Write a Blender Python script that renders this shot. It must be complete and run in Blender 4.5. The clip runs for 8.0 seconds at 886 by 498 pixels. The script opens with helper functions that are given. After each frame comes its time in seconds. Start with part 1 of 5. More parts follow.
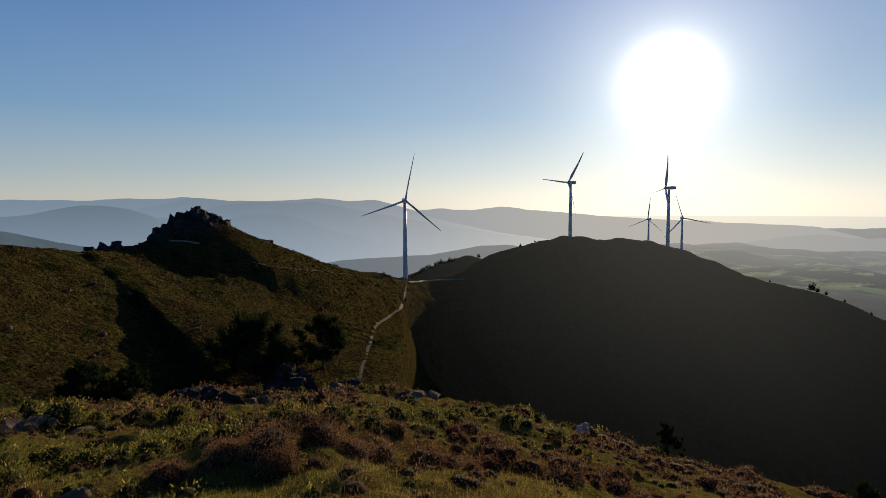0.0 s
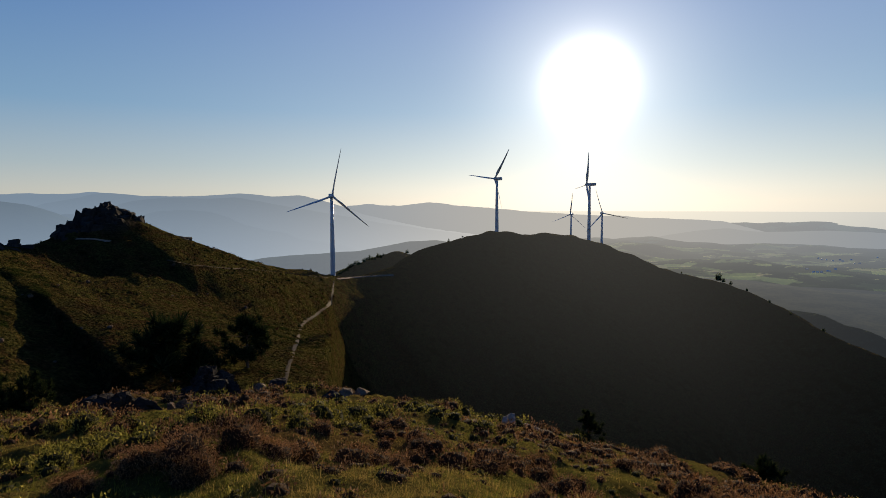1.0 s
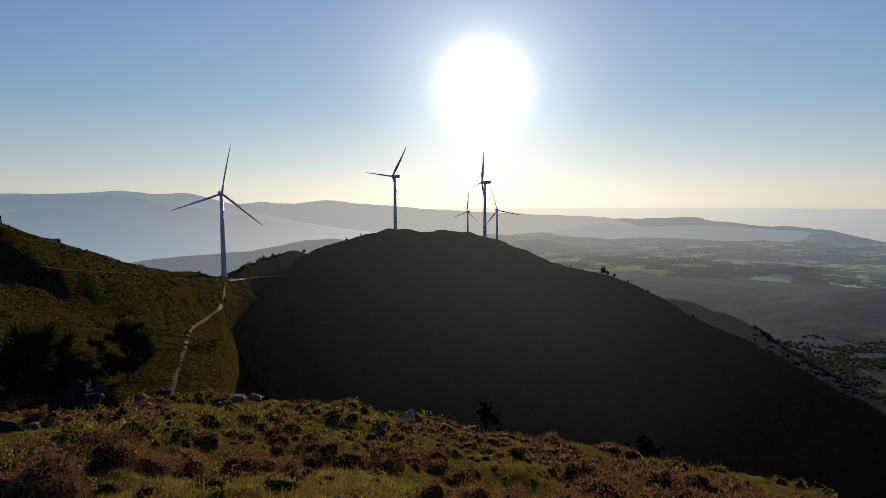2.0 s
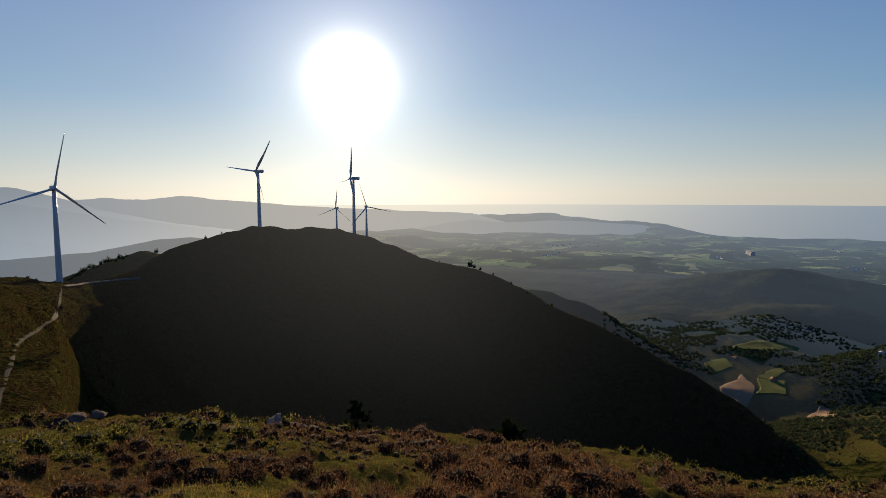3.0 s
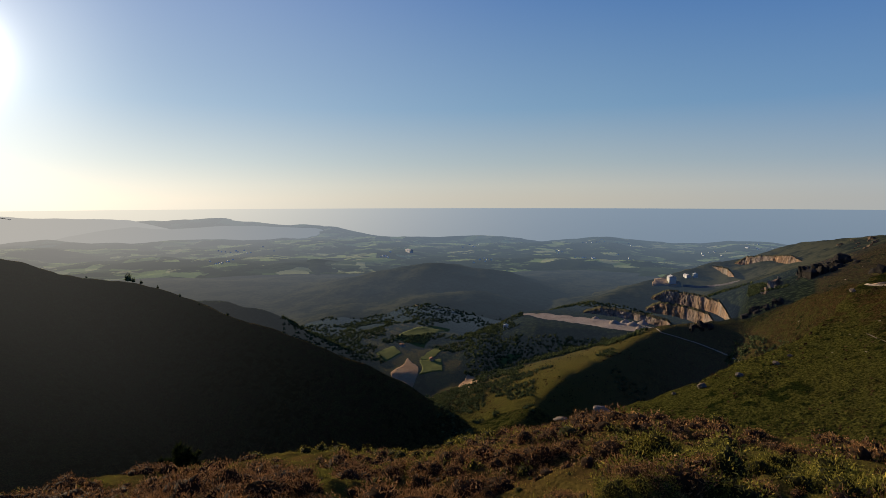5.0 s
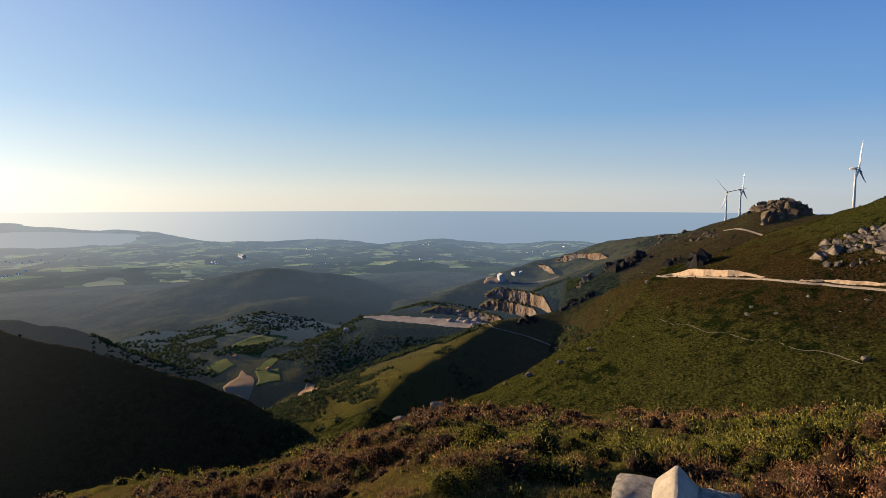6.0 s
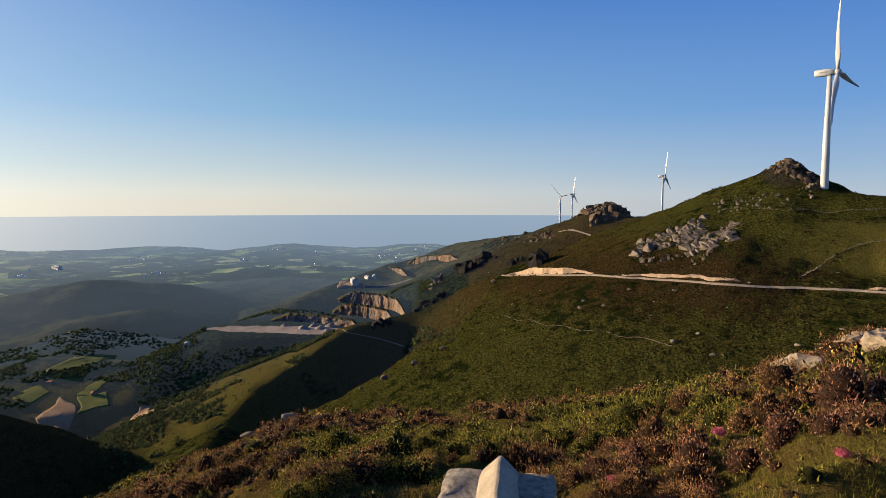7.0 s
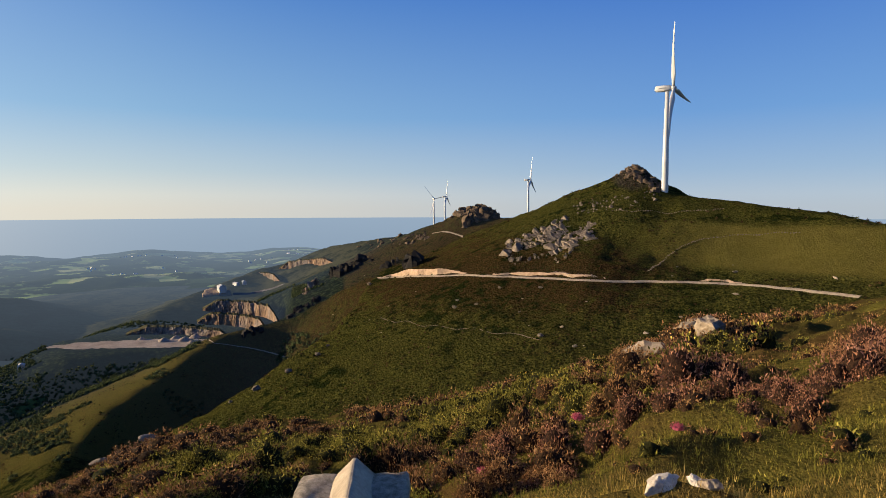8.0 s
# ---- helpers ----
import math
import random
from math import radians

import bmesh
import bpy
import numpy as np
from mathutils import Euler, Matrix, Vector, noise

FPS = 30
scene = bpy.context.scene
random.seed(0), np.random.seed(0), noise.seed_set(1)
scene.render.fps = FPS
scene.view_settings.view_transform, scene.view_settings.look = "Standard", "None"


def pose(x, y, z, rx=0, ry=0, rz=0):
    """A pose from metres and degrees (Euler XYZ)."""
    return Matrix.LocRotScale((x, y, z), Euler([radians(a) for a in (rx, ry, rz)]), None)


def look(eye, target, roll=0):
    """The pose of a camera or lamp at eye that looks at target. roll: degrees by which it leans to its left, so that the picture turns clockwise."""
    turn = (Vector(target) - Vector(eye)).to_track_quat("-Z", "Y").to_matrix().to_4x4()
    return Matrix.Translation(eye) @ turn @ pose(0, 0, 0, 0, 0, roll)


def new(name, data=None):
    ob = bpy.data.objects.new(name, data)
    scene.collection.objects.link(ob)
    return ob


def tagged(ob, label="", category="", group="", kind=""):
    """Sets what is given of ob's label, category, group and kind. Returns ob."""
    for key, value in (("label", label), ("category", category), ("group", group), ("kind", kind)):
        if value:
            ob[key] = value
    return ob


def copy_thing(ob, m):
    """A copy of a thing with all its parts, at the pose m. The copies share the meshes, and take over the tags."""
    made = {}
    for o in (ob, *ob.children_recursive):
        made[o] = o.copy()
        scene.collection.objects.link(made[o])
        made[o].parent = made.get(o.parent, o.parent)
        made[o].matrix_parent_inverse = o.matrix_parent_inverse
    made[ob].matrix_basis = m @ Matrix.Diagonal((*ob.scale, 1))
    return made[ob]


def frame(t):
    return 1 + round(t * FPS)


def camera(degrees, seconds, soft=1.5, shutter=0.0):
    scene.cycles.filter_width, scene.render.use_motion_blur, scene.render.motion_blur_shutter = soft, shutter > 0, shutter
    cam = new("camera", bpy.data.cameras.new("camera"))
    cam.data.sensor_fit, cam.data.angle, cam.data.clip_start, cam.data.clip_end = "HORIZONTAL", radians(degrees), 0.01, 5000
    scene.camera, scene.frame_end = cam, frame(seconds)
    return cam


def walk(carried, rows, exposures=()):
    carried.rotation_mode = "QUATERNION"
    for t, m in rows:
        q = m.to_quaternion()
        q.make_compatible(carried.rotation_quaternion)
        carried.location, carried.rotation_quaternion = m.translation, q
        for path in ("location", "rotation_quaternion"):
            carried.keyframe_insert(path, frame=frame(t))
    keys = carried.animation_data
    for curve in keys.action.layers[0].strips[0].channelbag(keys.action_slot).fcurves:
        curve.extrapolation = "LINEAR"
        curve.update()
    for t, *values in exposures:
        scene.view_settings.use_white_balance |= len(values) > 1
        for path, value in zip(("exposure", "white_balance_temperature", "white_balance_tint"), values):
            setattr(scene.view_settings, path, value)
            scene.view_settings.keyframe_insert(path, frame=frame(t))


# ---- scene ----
# ---------------------------------------------------------------- camera and walk
cam = camera(75.2, 8.0, soft=0.7)
EYE = 1.7
ROWS = [
    (0.0, -0.000, -0.001, -0.003, -0.04, -4.22, 0.26),
    (0.5, 0.024, -0.007, -0.005, -3.25, -4.45, 0.21),
    (1.0, 0.064, -0.011, -0.009, -7.16, -4.68, 0.23),
    (1.5, 0.107, -0.016, -0.013, -11.86, -4.78, 0.30),
    (3.0, 0.316, -0.064, -0.006, -30.16, -5.37, 0.13),
    (3.5, 0.358, -0.078, 0.001, -37.78, -5.37, 0.09),
    (4.0, 0.402, -0.118, -0.003, -45.75, -5.31, 0.16),
    (4.5, 0.430, -0.177, -0.026, -53.69, -5.14, 0.16),
    (6.0, 0.495, -0.400, -0.030, -77.74, -4.71, -0.09),
    (6.5, 0.498, -0.440, -0.024, -85.24, -4.47, -0.11),
    (7.0, 0.490, -0.476, -0.017, -92.39, -4.33, -0.06),
    (7.5, 0.480, -0.516, -0.019, -98.89, -4.15, 0.05),
    (8.0, 0.463, -0.554, -0.017, -104.78, -4.10, 0.07),
]
walk(cam, [(t, pose(x, y, EYE + z, 90 + pitch, roll, yaw)) for t, x, y, z, yaw, pitch, roll in ROWS],
     exposures=[(0.0, 1.2), (3.0, 1.14), (4.5, 1.02), (6.0, 1.65), (8.0, 1.68)])

# ---------------------------------------------------------------- world and sun
SUN_AZ, SUN_EL = 21.2, 10.9      # bearing clockwise from +y, height, in degrees


def bearing(az, el=0.0):
    a, e = radians(az), radians(el)
    return Vector((math.sin(a) * math.cos(e), math.cos(a) * math.cos(e), math.sin(e)))


SUN_WAY = bearing(SUN_AZ, SUN_EL)
sun = new("sun", bpy.data.lights.new("sun", "SUN"))
sun.data.energy, sun.data.angle, sun.data.color = 3.1, radians(0.55), (1.0, 0.77, 0.50)
sun.matrix_world = look((0, 0, 0), -SUN_WAY)

world = bpy.data.worlds.new("sky")
scene.world = world
world.use_nodes = True


class Net:
    """A node tree with short calls."""

    def __init__(self, tree):
        self.tree = tree
        tree.nodes.clear()

    def node(self, kind, ins=(), **fields):
        n = self.tree.nodes.new(kind)
        for key, value in fields.items():
            setattr(n, key, value)
        for key, value in dict(ins).items():
            if isinstance(value, bpy.types.NodeSocket):
                self.tree.links.new(value, n.inputs[key])
            else:
                n.inputs[key].default_value = value
        return n

    def math(self, op, a, b=0.0, clamp=False):
        return self.node("ShaderNodeMath", {0: a, 1: b}, operation=op, use_clamp=clamp).outputs[0]

    def mix(self, f, a, b, how="MIX"):
        n = self.node("ShaderNodeMix", data_type="RGBA", blend_type=how)
        for i, v in ((0, f), (6, a), (7, b)):
            if isinstance(v, bpy.types.NodeSocket):
                self.tree.links.new(v, n.inputs[i])
            else:
                n.inputs[i].default_value = v if i == 0 else (*v, 1.0)[:4]
        return n.outputs[2]

    def noise(self, scale, detail=4.0, rough=0.55, vector=None):
        ins = {"Scale": scale, "Detail": detail, "Roughness": rough}
        if vector is not None:
            ins["Vector"] = vector
        return self.node("ShaderNodeTexNoise", ins).outputs["Fac"]

    def ramp(self, f, stops):
        n = self.node("ShaderNodeValToRGB", {0: f})
        e = n.color_ramp.elements
        while len(e) < len(stops):
            e.new(0.5)
        for i, (p, c) in enumerate(stops):
            e[i].position = p
            e[i].color = (*c, 1.0) if len(c) == 3 else c
        return n.outputs[0]

    def span(self, f, lo, hi, a=0.0, b=1.0):
        return self.node("ShaderNodeMapRange", {0: f, 1: lo, 2: hi, 3: a, 4: b}).outputs[0]

    def dot(self, a, b):
        return self.node("ShaderNodeVectorMath", {0: a, 1: b}, operation="DOT_PRODUCT").outputs["Value"]


w = Net(world.node_tree)
sky = w.node("ShaderNodeTexSky", sky_type="NISHITA", sun_disc=False, sun_elevation=radians(SUN_EL), sun_rotation=radians(SUN_AZ),
             altitude=500.0, air_density=1.0, dust_density=0.25, ozone_density=3.0)
way = w.node("ShaderNodeTexCoord").outputs["Generated"]
near_sun = w.math("MAXIMUM", w.dot(way, tuple(SUN_WAY)), 0.0)
high = w.node("ShaderNodeSeparateXYZ", {0: way}).outputs["Z"]
# clear air: deep blue above, pale and slightly warm towards the horizon
clear = w.ramp(high, [(0.0, (0.70, 0.69, 0.63)), (0.021, (0.68, 0.70, 0.67)), (0.06, (0.50, 0.61, 0.68)), (0.15, (0.245, 0.45, 0.70)), (0.33, (0.095, 0.255, 0.62)), (0.45, (0.055, 0.18, 0.50)), (0.65, (0.030, 0.11, 0.36)), (1.0, (0.020, 0.08, 0.28))])
# the bright aureole round the low sun
core = w.math("POWER", near_sun, 800.0)
halo = w.math("POWER", near_sun, 95.0)
wide = w.math("POWER", near_sun, 5.0)
low = w.math("POWER", w.span(high, 0.0, 0.22, 1.0, 0.0), 2.0)
low = w.math("MULTIPLY", w.math("MULTIPLY", w.math("POWER", near_sun, 10.0), low), 0.15)
glow = w.math("ADD", w.math("ADD", low, w.math("MULTIPLY", core, 1.2)), w.math("ADD", w.math("MULTIPLY", halo, 0.20), w.math("MULTIPLY", wide, 0.088)))
sky_bg = w.node("ShaderNodeBackground", {"Color": sky.outputs[0], "Strength": 0.005})
away = w.span(w.dot(way, tuple(SUN_WAY)), -0.25, 0.60)
clear = w.mix(1.0, clear, w.mix(away, (0.66, 0.79, 1.02), (1.06, 1.04, 1.02)), "MULTIPLY")      # deeper blue away from the sun
clear_bg = w.node("ShaderNodeBackground", {"Color": clear, "Strength": 0.27})
glow_bg = w.node("ShaderNodeBackground", {"Color": (1.0, 0.93, 0.80, 1.0), "Strength": glow})
both = w.node("ShaderNodeAddShader", {0: sky_bg.outputs[0], 1: glow_bg.outputs[0]})
both = w.node("ShaderNodeAddShader", {0: both.outputs[0], 1: clear_bg.outputs[0]})
w.node("ShaderNodeOutputWorld", {0: both.outputs[0]})


# ---------------------------------------------------------------- materials
def material(name):
    m = bpy.data.materials.new(name)
    m.use_nodes = True
    n = Net(m.node_tree)
    return m, n


def finish(n, colour, rough=0.9, bump=None, strength=0.5, distance=0.05, metal=0.0, spec=0.05):
    ins = {"Base Color": colour if isinstance(colour, bpy.types.NodeSocket) else (*colour, 1.0), "Roughness": rough, "Metallic": metal, "Specular IOR Level": spec}
    if bump is not None:
        ins["Normal"] = n.node("ShaderNodeBump", {"Height": bump, "Strength": strength, "Distance": distance}).outputs[0]
    b = n.node("ShaderNodeBsdfPrincipled", ins)
    n.node("ShaderNodeOutputMaterial", {0: b.outputs[0]})


def place_of(n):
    return n.node("ShaderNodeNewGeometry").outputs["Position"]


# Haze is painted into the far materials as emission; there is no volume.
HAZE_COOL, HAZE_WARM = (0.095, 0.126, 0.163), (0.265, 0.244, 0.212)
FAR_HAZE_GLOW = 0.16      # share of painted haze glow on land 1.3 km away


def haze_glow_colour(n, p, warm=None, narrow=9.0, cool=1.0):
    """Colour of the painted haze glow: cool away from the sun, where thin haze hardly glows (cool), warm and brighter
    under it.
    """
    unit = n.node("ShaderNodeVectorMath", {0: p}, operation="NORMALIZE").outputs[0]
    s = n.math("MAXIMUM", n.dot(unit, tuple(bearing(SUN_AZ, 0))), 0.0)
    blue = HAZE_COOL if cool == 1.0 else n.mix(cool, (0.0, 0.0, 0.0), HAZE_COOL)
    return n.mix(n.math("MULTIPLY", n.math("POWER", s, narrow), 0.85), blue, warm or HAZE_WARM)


def painted_mist(n, p):
    """Share of painted haze: full in the valleys, thinning out towards the ridges."""
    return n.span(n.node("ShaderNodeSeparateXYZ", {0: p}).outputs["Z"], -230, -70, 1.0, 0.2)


def heath_material(name="heath", air=False):
    """Hillside heath: brown heather, green bracken and dark gorse in patches, pasture where the zone says so; air: far
    slopes with haze painted on as emission.
    """
    m, n = material(name)
    p = place_of(n)
    big = n.noise(0.018, 5, 0.6, p)
    mid = n.noise(0.16, 5, 0.6, p)
    fine = n.span(n.noise(1.1, 7, 0.72, p), 0.36, 0.66)
    cover_zone = n.node("ShaderNodeSeparateColor", {0: n.node("ShaderNodeVertexColor", layer_name="turf").outputs[0]})
    near, lush, russet = cover_zone.outputs[0], cover_zone.outputs[1], cover_zone.outputs[2]
    grass = n.mix(fine, (0.018, 0.019, 0.006), (0.115, 0.098, 0.028))
    bracken = n.mix(fine, (0.022, 0.026, 0.007), (0.130, 0.122, 0.027))
    brown = n.mix(fine, (0.020, 0.013, 0.006), (0.105, 0.064, 0.026))
    dark = n.mix(fine, (0.006, 0.009, 0.003), (0.026, 0.034, 0.009))
    patchy = n.math("ADD", mid, n.math("MULTIPLY", n.math("SUBTRACT", russet, lush), 0.16))
    c = n.mix(n.span(patchy, 0.43, 0.57), n.mix(lush, grass, bracken), brown)
    c = n.mix(n.span(n.math("ADD", mid, n.math("MULTIPLY", big, 0.7)), 0.91, 1.02), c, dark)
    sep = n.node("ShaderNodeSeparateColor", {0: n.node("ShaderNodeVertexColor", layer_name="zone").outputs[0]})
    c = n.mix(sep.outputs[0], c, n.mix(mid, (0.095, 0.088, 0.018), (0.175, 0.145, 0.038)))
    c = n.mix(sep.outputs[1], c, n.mix(fine, (0.022, 0.018, 0.015), (0.095, 0.078, 0.058)))
    crowns = n.span(n.node("ShaderNodeTexVoronoi", {"Vector": p, "Scale": 0.13, "Randomness": 1.0}).outputs["Distance"], 0.1, 0.7, 1.0, 0.0)
    c = n.mix(sep.outputs[2], c, n.mix(n.math("MULTIPLY", crowns, n.span(mid, 0.35, 0.6)), (0.006, 0.010, 0.005), (0.060, 0.072, 0.028)))
    bush = n.node("ShaderNodeTexVoronoi", {"Vector": p, "Scale": 0.50, "Randomness": 1.0}).outputs["Distance"]
    tuft = n.math("MULTIPLY", n.span(bush, 0.15, 0.55, 1.0, 0.0), n.span(n.math("SUBTRACT", 1.0, sep.outputs[0]), 0.3, 1.0))
    tuft = n.math("MULTIPLY", tuft, n.math("SUBTRACT", 1.0, near))
    tuft = n.math("MULTIPLY", tuft, n.span(n.noise(0.11, 3, 0.6, p), 0.35, 0.6))
    clump = n.span(n.node("ShaderNodeTexVoronoi", {"Vector": p, "Scale": 1.15, "Randomness": 1.0}).outputs["Distance"], 0.2, 0.62, 1.0, 0.0)
    clump = n.math("MULTIPLY", n.math("MULTIPLY", clump, n.math("SUBTRACT", 1.0, near)), n.math("SUBTRACT", 1.0, n.math("MULTIPLY", sep.outputs[0], 0.7)))
    c = n.mix(n.math("MULTIPLY", tuft, 0.8), n.mix(n.math("MULTIPLY", clump, 0.62), c, dark), dark)
    crumb = n.noise(14.0, 5, 0.7, p)
    turf = n.mix(n.span(mid, 0.40, 0.60), n.mix(crumb, (0.018, 0.020, 0.004), (0.135, 0.118, 0.026)), n.mix(crumb, (0.022, 0.015, 0.006), (0.120, 0.078, 0.026)))
    c = n.mix(near, c, turf)
    relief = n.mix(near, n.math("ADD", n.math("ADD", fine, mid), n.math("MULTIPLY", n.math("ADD", tuft, n.math("MULTIPLY", clump, 0.5)), 1.5)), n.math("ADD", n.math("MULTIPLY", crumb, 0.07), n.math("MULTIPLY", fine, 0.12)))
    if not air:
        finish(n, c, 0.95, relief, 1.0, 0.9, spec=0.0)
        return m
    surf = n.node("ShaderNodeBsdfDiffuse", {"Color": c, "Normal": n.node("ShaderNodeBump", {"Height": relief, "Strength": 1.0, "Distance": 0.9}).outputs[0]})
    # Haze glow mixed over the heath, stronger with distance and under the sun
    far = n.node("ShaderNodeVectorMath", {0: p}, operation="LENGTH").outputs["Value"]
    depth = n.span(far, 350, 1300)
    f = n.math("MULTIPLY", n.math("POWER", depth, 0.7), FAR_HAZE_GLOW)
    glow = n.node("ShaderNodeEmission", {"Color": haze_glow_colour(n, p, narrow=15.0, cool=n.math("MULTIPLY", n.math("POWER", depth, 1.9), painted_mist(n, p))), "Strength": 1.0})
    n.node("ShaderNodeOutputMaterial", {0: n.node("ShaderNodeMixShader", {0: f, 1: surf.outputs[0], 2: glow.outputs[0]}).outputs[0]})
    return m


def plain_material(name, dark, light, scale=2.0, rough=0.85, bump=0.4, distance=0.03, metal=0.0, spec=0.05):
    """A surface with grain at two scales."""
    m, n = material(name)
    p = n.node("ShaderNodeTexCoord").outputs["Object"]
    a, b = n.noise(scale, 6, 0.6, p), n.noise(scale * 9, 4, 0.6, p)
    f = n.math("ADD", n.math("MULTIPLY", a, 0.65), n.math("MULTIPLY", b, 0.35))
    finish(n, n.ramp(f, [(0.32, dark), (0.68, light)]), rough, f, bump, distance, metal, spec)
    return m


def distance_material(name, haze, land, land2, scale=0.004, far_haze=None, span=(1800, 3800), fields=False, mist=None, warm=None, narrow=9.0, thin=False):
    """The far land of the backdrop, with haze painted on as emission mixed over its colour."""
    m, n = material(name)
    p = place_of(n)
    air = haze_glow_colour(n, p, warm, narrow)
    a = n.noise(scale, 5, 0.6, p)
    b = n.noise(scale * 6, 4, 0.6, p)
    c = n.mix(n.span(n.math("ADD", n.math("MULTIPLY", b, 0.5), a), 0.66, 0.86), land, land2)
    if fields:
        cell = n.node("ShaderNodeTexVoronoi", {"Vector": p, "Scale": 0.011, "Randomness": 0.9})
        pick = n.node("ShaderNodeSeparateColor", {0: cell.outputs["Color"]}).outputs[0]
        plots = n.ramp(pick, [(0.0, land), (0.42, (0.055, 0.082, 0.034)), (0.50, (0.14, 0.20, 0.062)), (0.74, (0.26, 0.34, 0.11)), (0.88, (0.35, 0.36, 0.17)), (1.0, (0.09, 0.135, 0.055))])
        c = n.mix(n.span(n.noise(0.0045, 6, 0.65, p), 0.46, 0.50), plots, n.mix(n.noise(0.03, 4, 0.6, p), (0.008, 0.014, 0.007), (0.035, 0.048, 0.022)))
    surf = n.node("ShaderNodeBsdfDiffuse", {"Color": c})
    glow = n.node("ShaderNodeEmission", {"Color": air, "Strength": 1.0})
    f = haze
    if mist is not None:      # painted mist thickens and brightens towards the foot of a range
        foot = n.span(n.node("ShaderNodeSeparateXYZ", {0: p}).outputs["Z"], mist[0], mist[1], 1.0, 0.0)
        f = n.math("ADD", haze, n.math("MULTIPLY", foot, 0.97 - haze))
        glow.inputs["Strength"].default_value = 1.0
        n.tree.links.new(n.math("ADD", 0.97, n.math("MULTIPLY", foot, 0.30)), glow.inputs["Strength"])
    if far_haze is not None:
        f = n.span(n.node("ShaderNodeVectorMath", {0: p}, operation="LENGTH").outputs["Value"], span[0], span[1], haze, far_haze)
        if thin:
            f = n.math("MULTIPLY", f, painted_mist(n, p))
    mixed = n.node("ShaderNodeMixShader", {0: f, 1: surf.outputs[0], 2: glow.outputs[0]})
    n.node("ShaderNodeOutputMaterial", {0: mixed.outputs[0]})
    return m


HEATH = heath_material()
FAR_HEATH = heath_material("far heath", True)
ROCK = plain_material("grey rock", (0.022, 0.018, 0.014), (0.26, 0.21, 0.158), 0.9, 0.9, 1.0, 0.4)
PALE_ROCK = plain_material("pale quartzite", (0.085, 0.066, 0.048), (0.37, 0.30, 0.22), 2.2, 0.85, 0.8, 0.06)
EARTH = plain_material("bare earth", (0.208, 0.144, 0.093), (0.496, 0.368, 0.248), 0.4, 0.95, 0.6, 0.2)
GRAVEL = plain_material("gravel", (0.176, 0.141, 0.099), (0.416, 0.336, 0.240), 0.8, 0.95, 0.5, 0.05)
WHITE = plain_material("white paint", (0.440, 0.448, 0.448), (0.496, 0.496, 0.488), 0.3, 0.35, 0.02, 0.01, 0.0, 0.4)
CONCRETE = plain_material("weathered concrete", (0.24, 0.195, 0.14), (0.50, 0.425, 0.315), 9.0, 0.9, 0.9, 0.012)


# ---------------------------------------------------------------- land form
def value_noise(x, y, seed):
    xi, yi = np.floor(x).astype(np.int64), np.floor(y).astype(np.int64)
    u, v = x - xi, y - yi
    u, v = u * u * (3 - 2 * u), v * v * (3 - 2 * v)

    def h(i, j):
        k = (i * 374761393 + j * 668265263 + seed * 974634777) & 0xFFFFFFFF
        k = ((k ^ (k >> 13)) * 1274126177) & 0xFFFFFFFF
        return ((k ^ (k >> 16)) & 0xFFFF) / 65535.0 - 0.5
    a, b, c, d = h(xi, yi), h(xi + 1, yi), h(xi, yi + 1), h(xi + 1, yi + 1)
    return (a * (1 - u) + b * u) * (1 - v) + (c * (1 - u) + d * u) * v


def fbm(x, y, size, seed, octaves=4):
    total, gain = 0.0, 1.0
    for o in range(octaves):
        total = total + gain * value_noise(x / size + 17.3 * o, y / size - 9.1 * o, seed + o)
        gain, size = gain * 0.5, size * 0.5
    return total


def points(*rows):
    """Crest points from bearing, height angle and distance, seen from the summit's eye."""
    return [(d * math.sin(radians(a)), d * math.cos(radians(a)), EYE + d * math.tan(radians(e))) for a, e, d in rows]


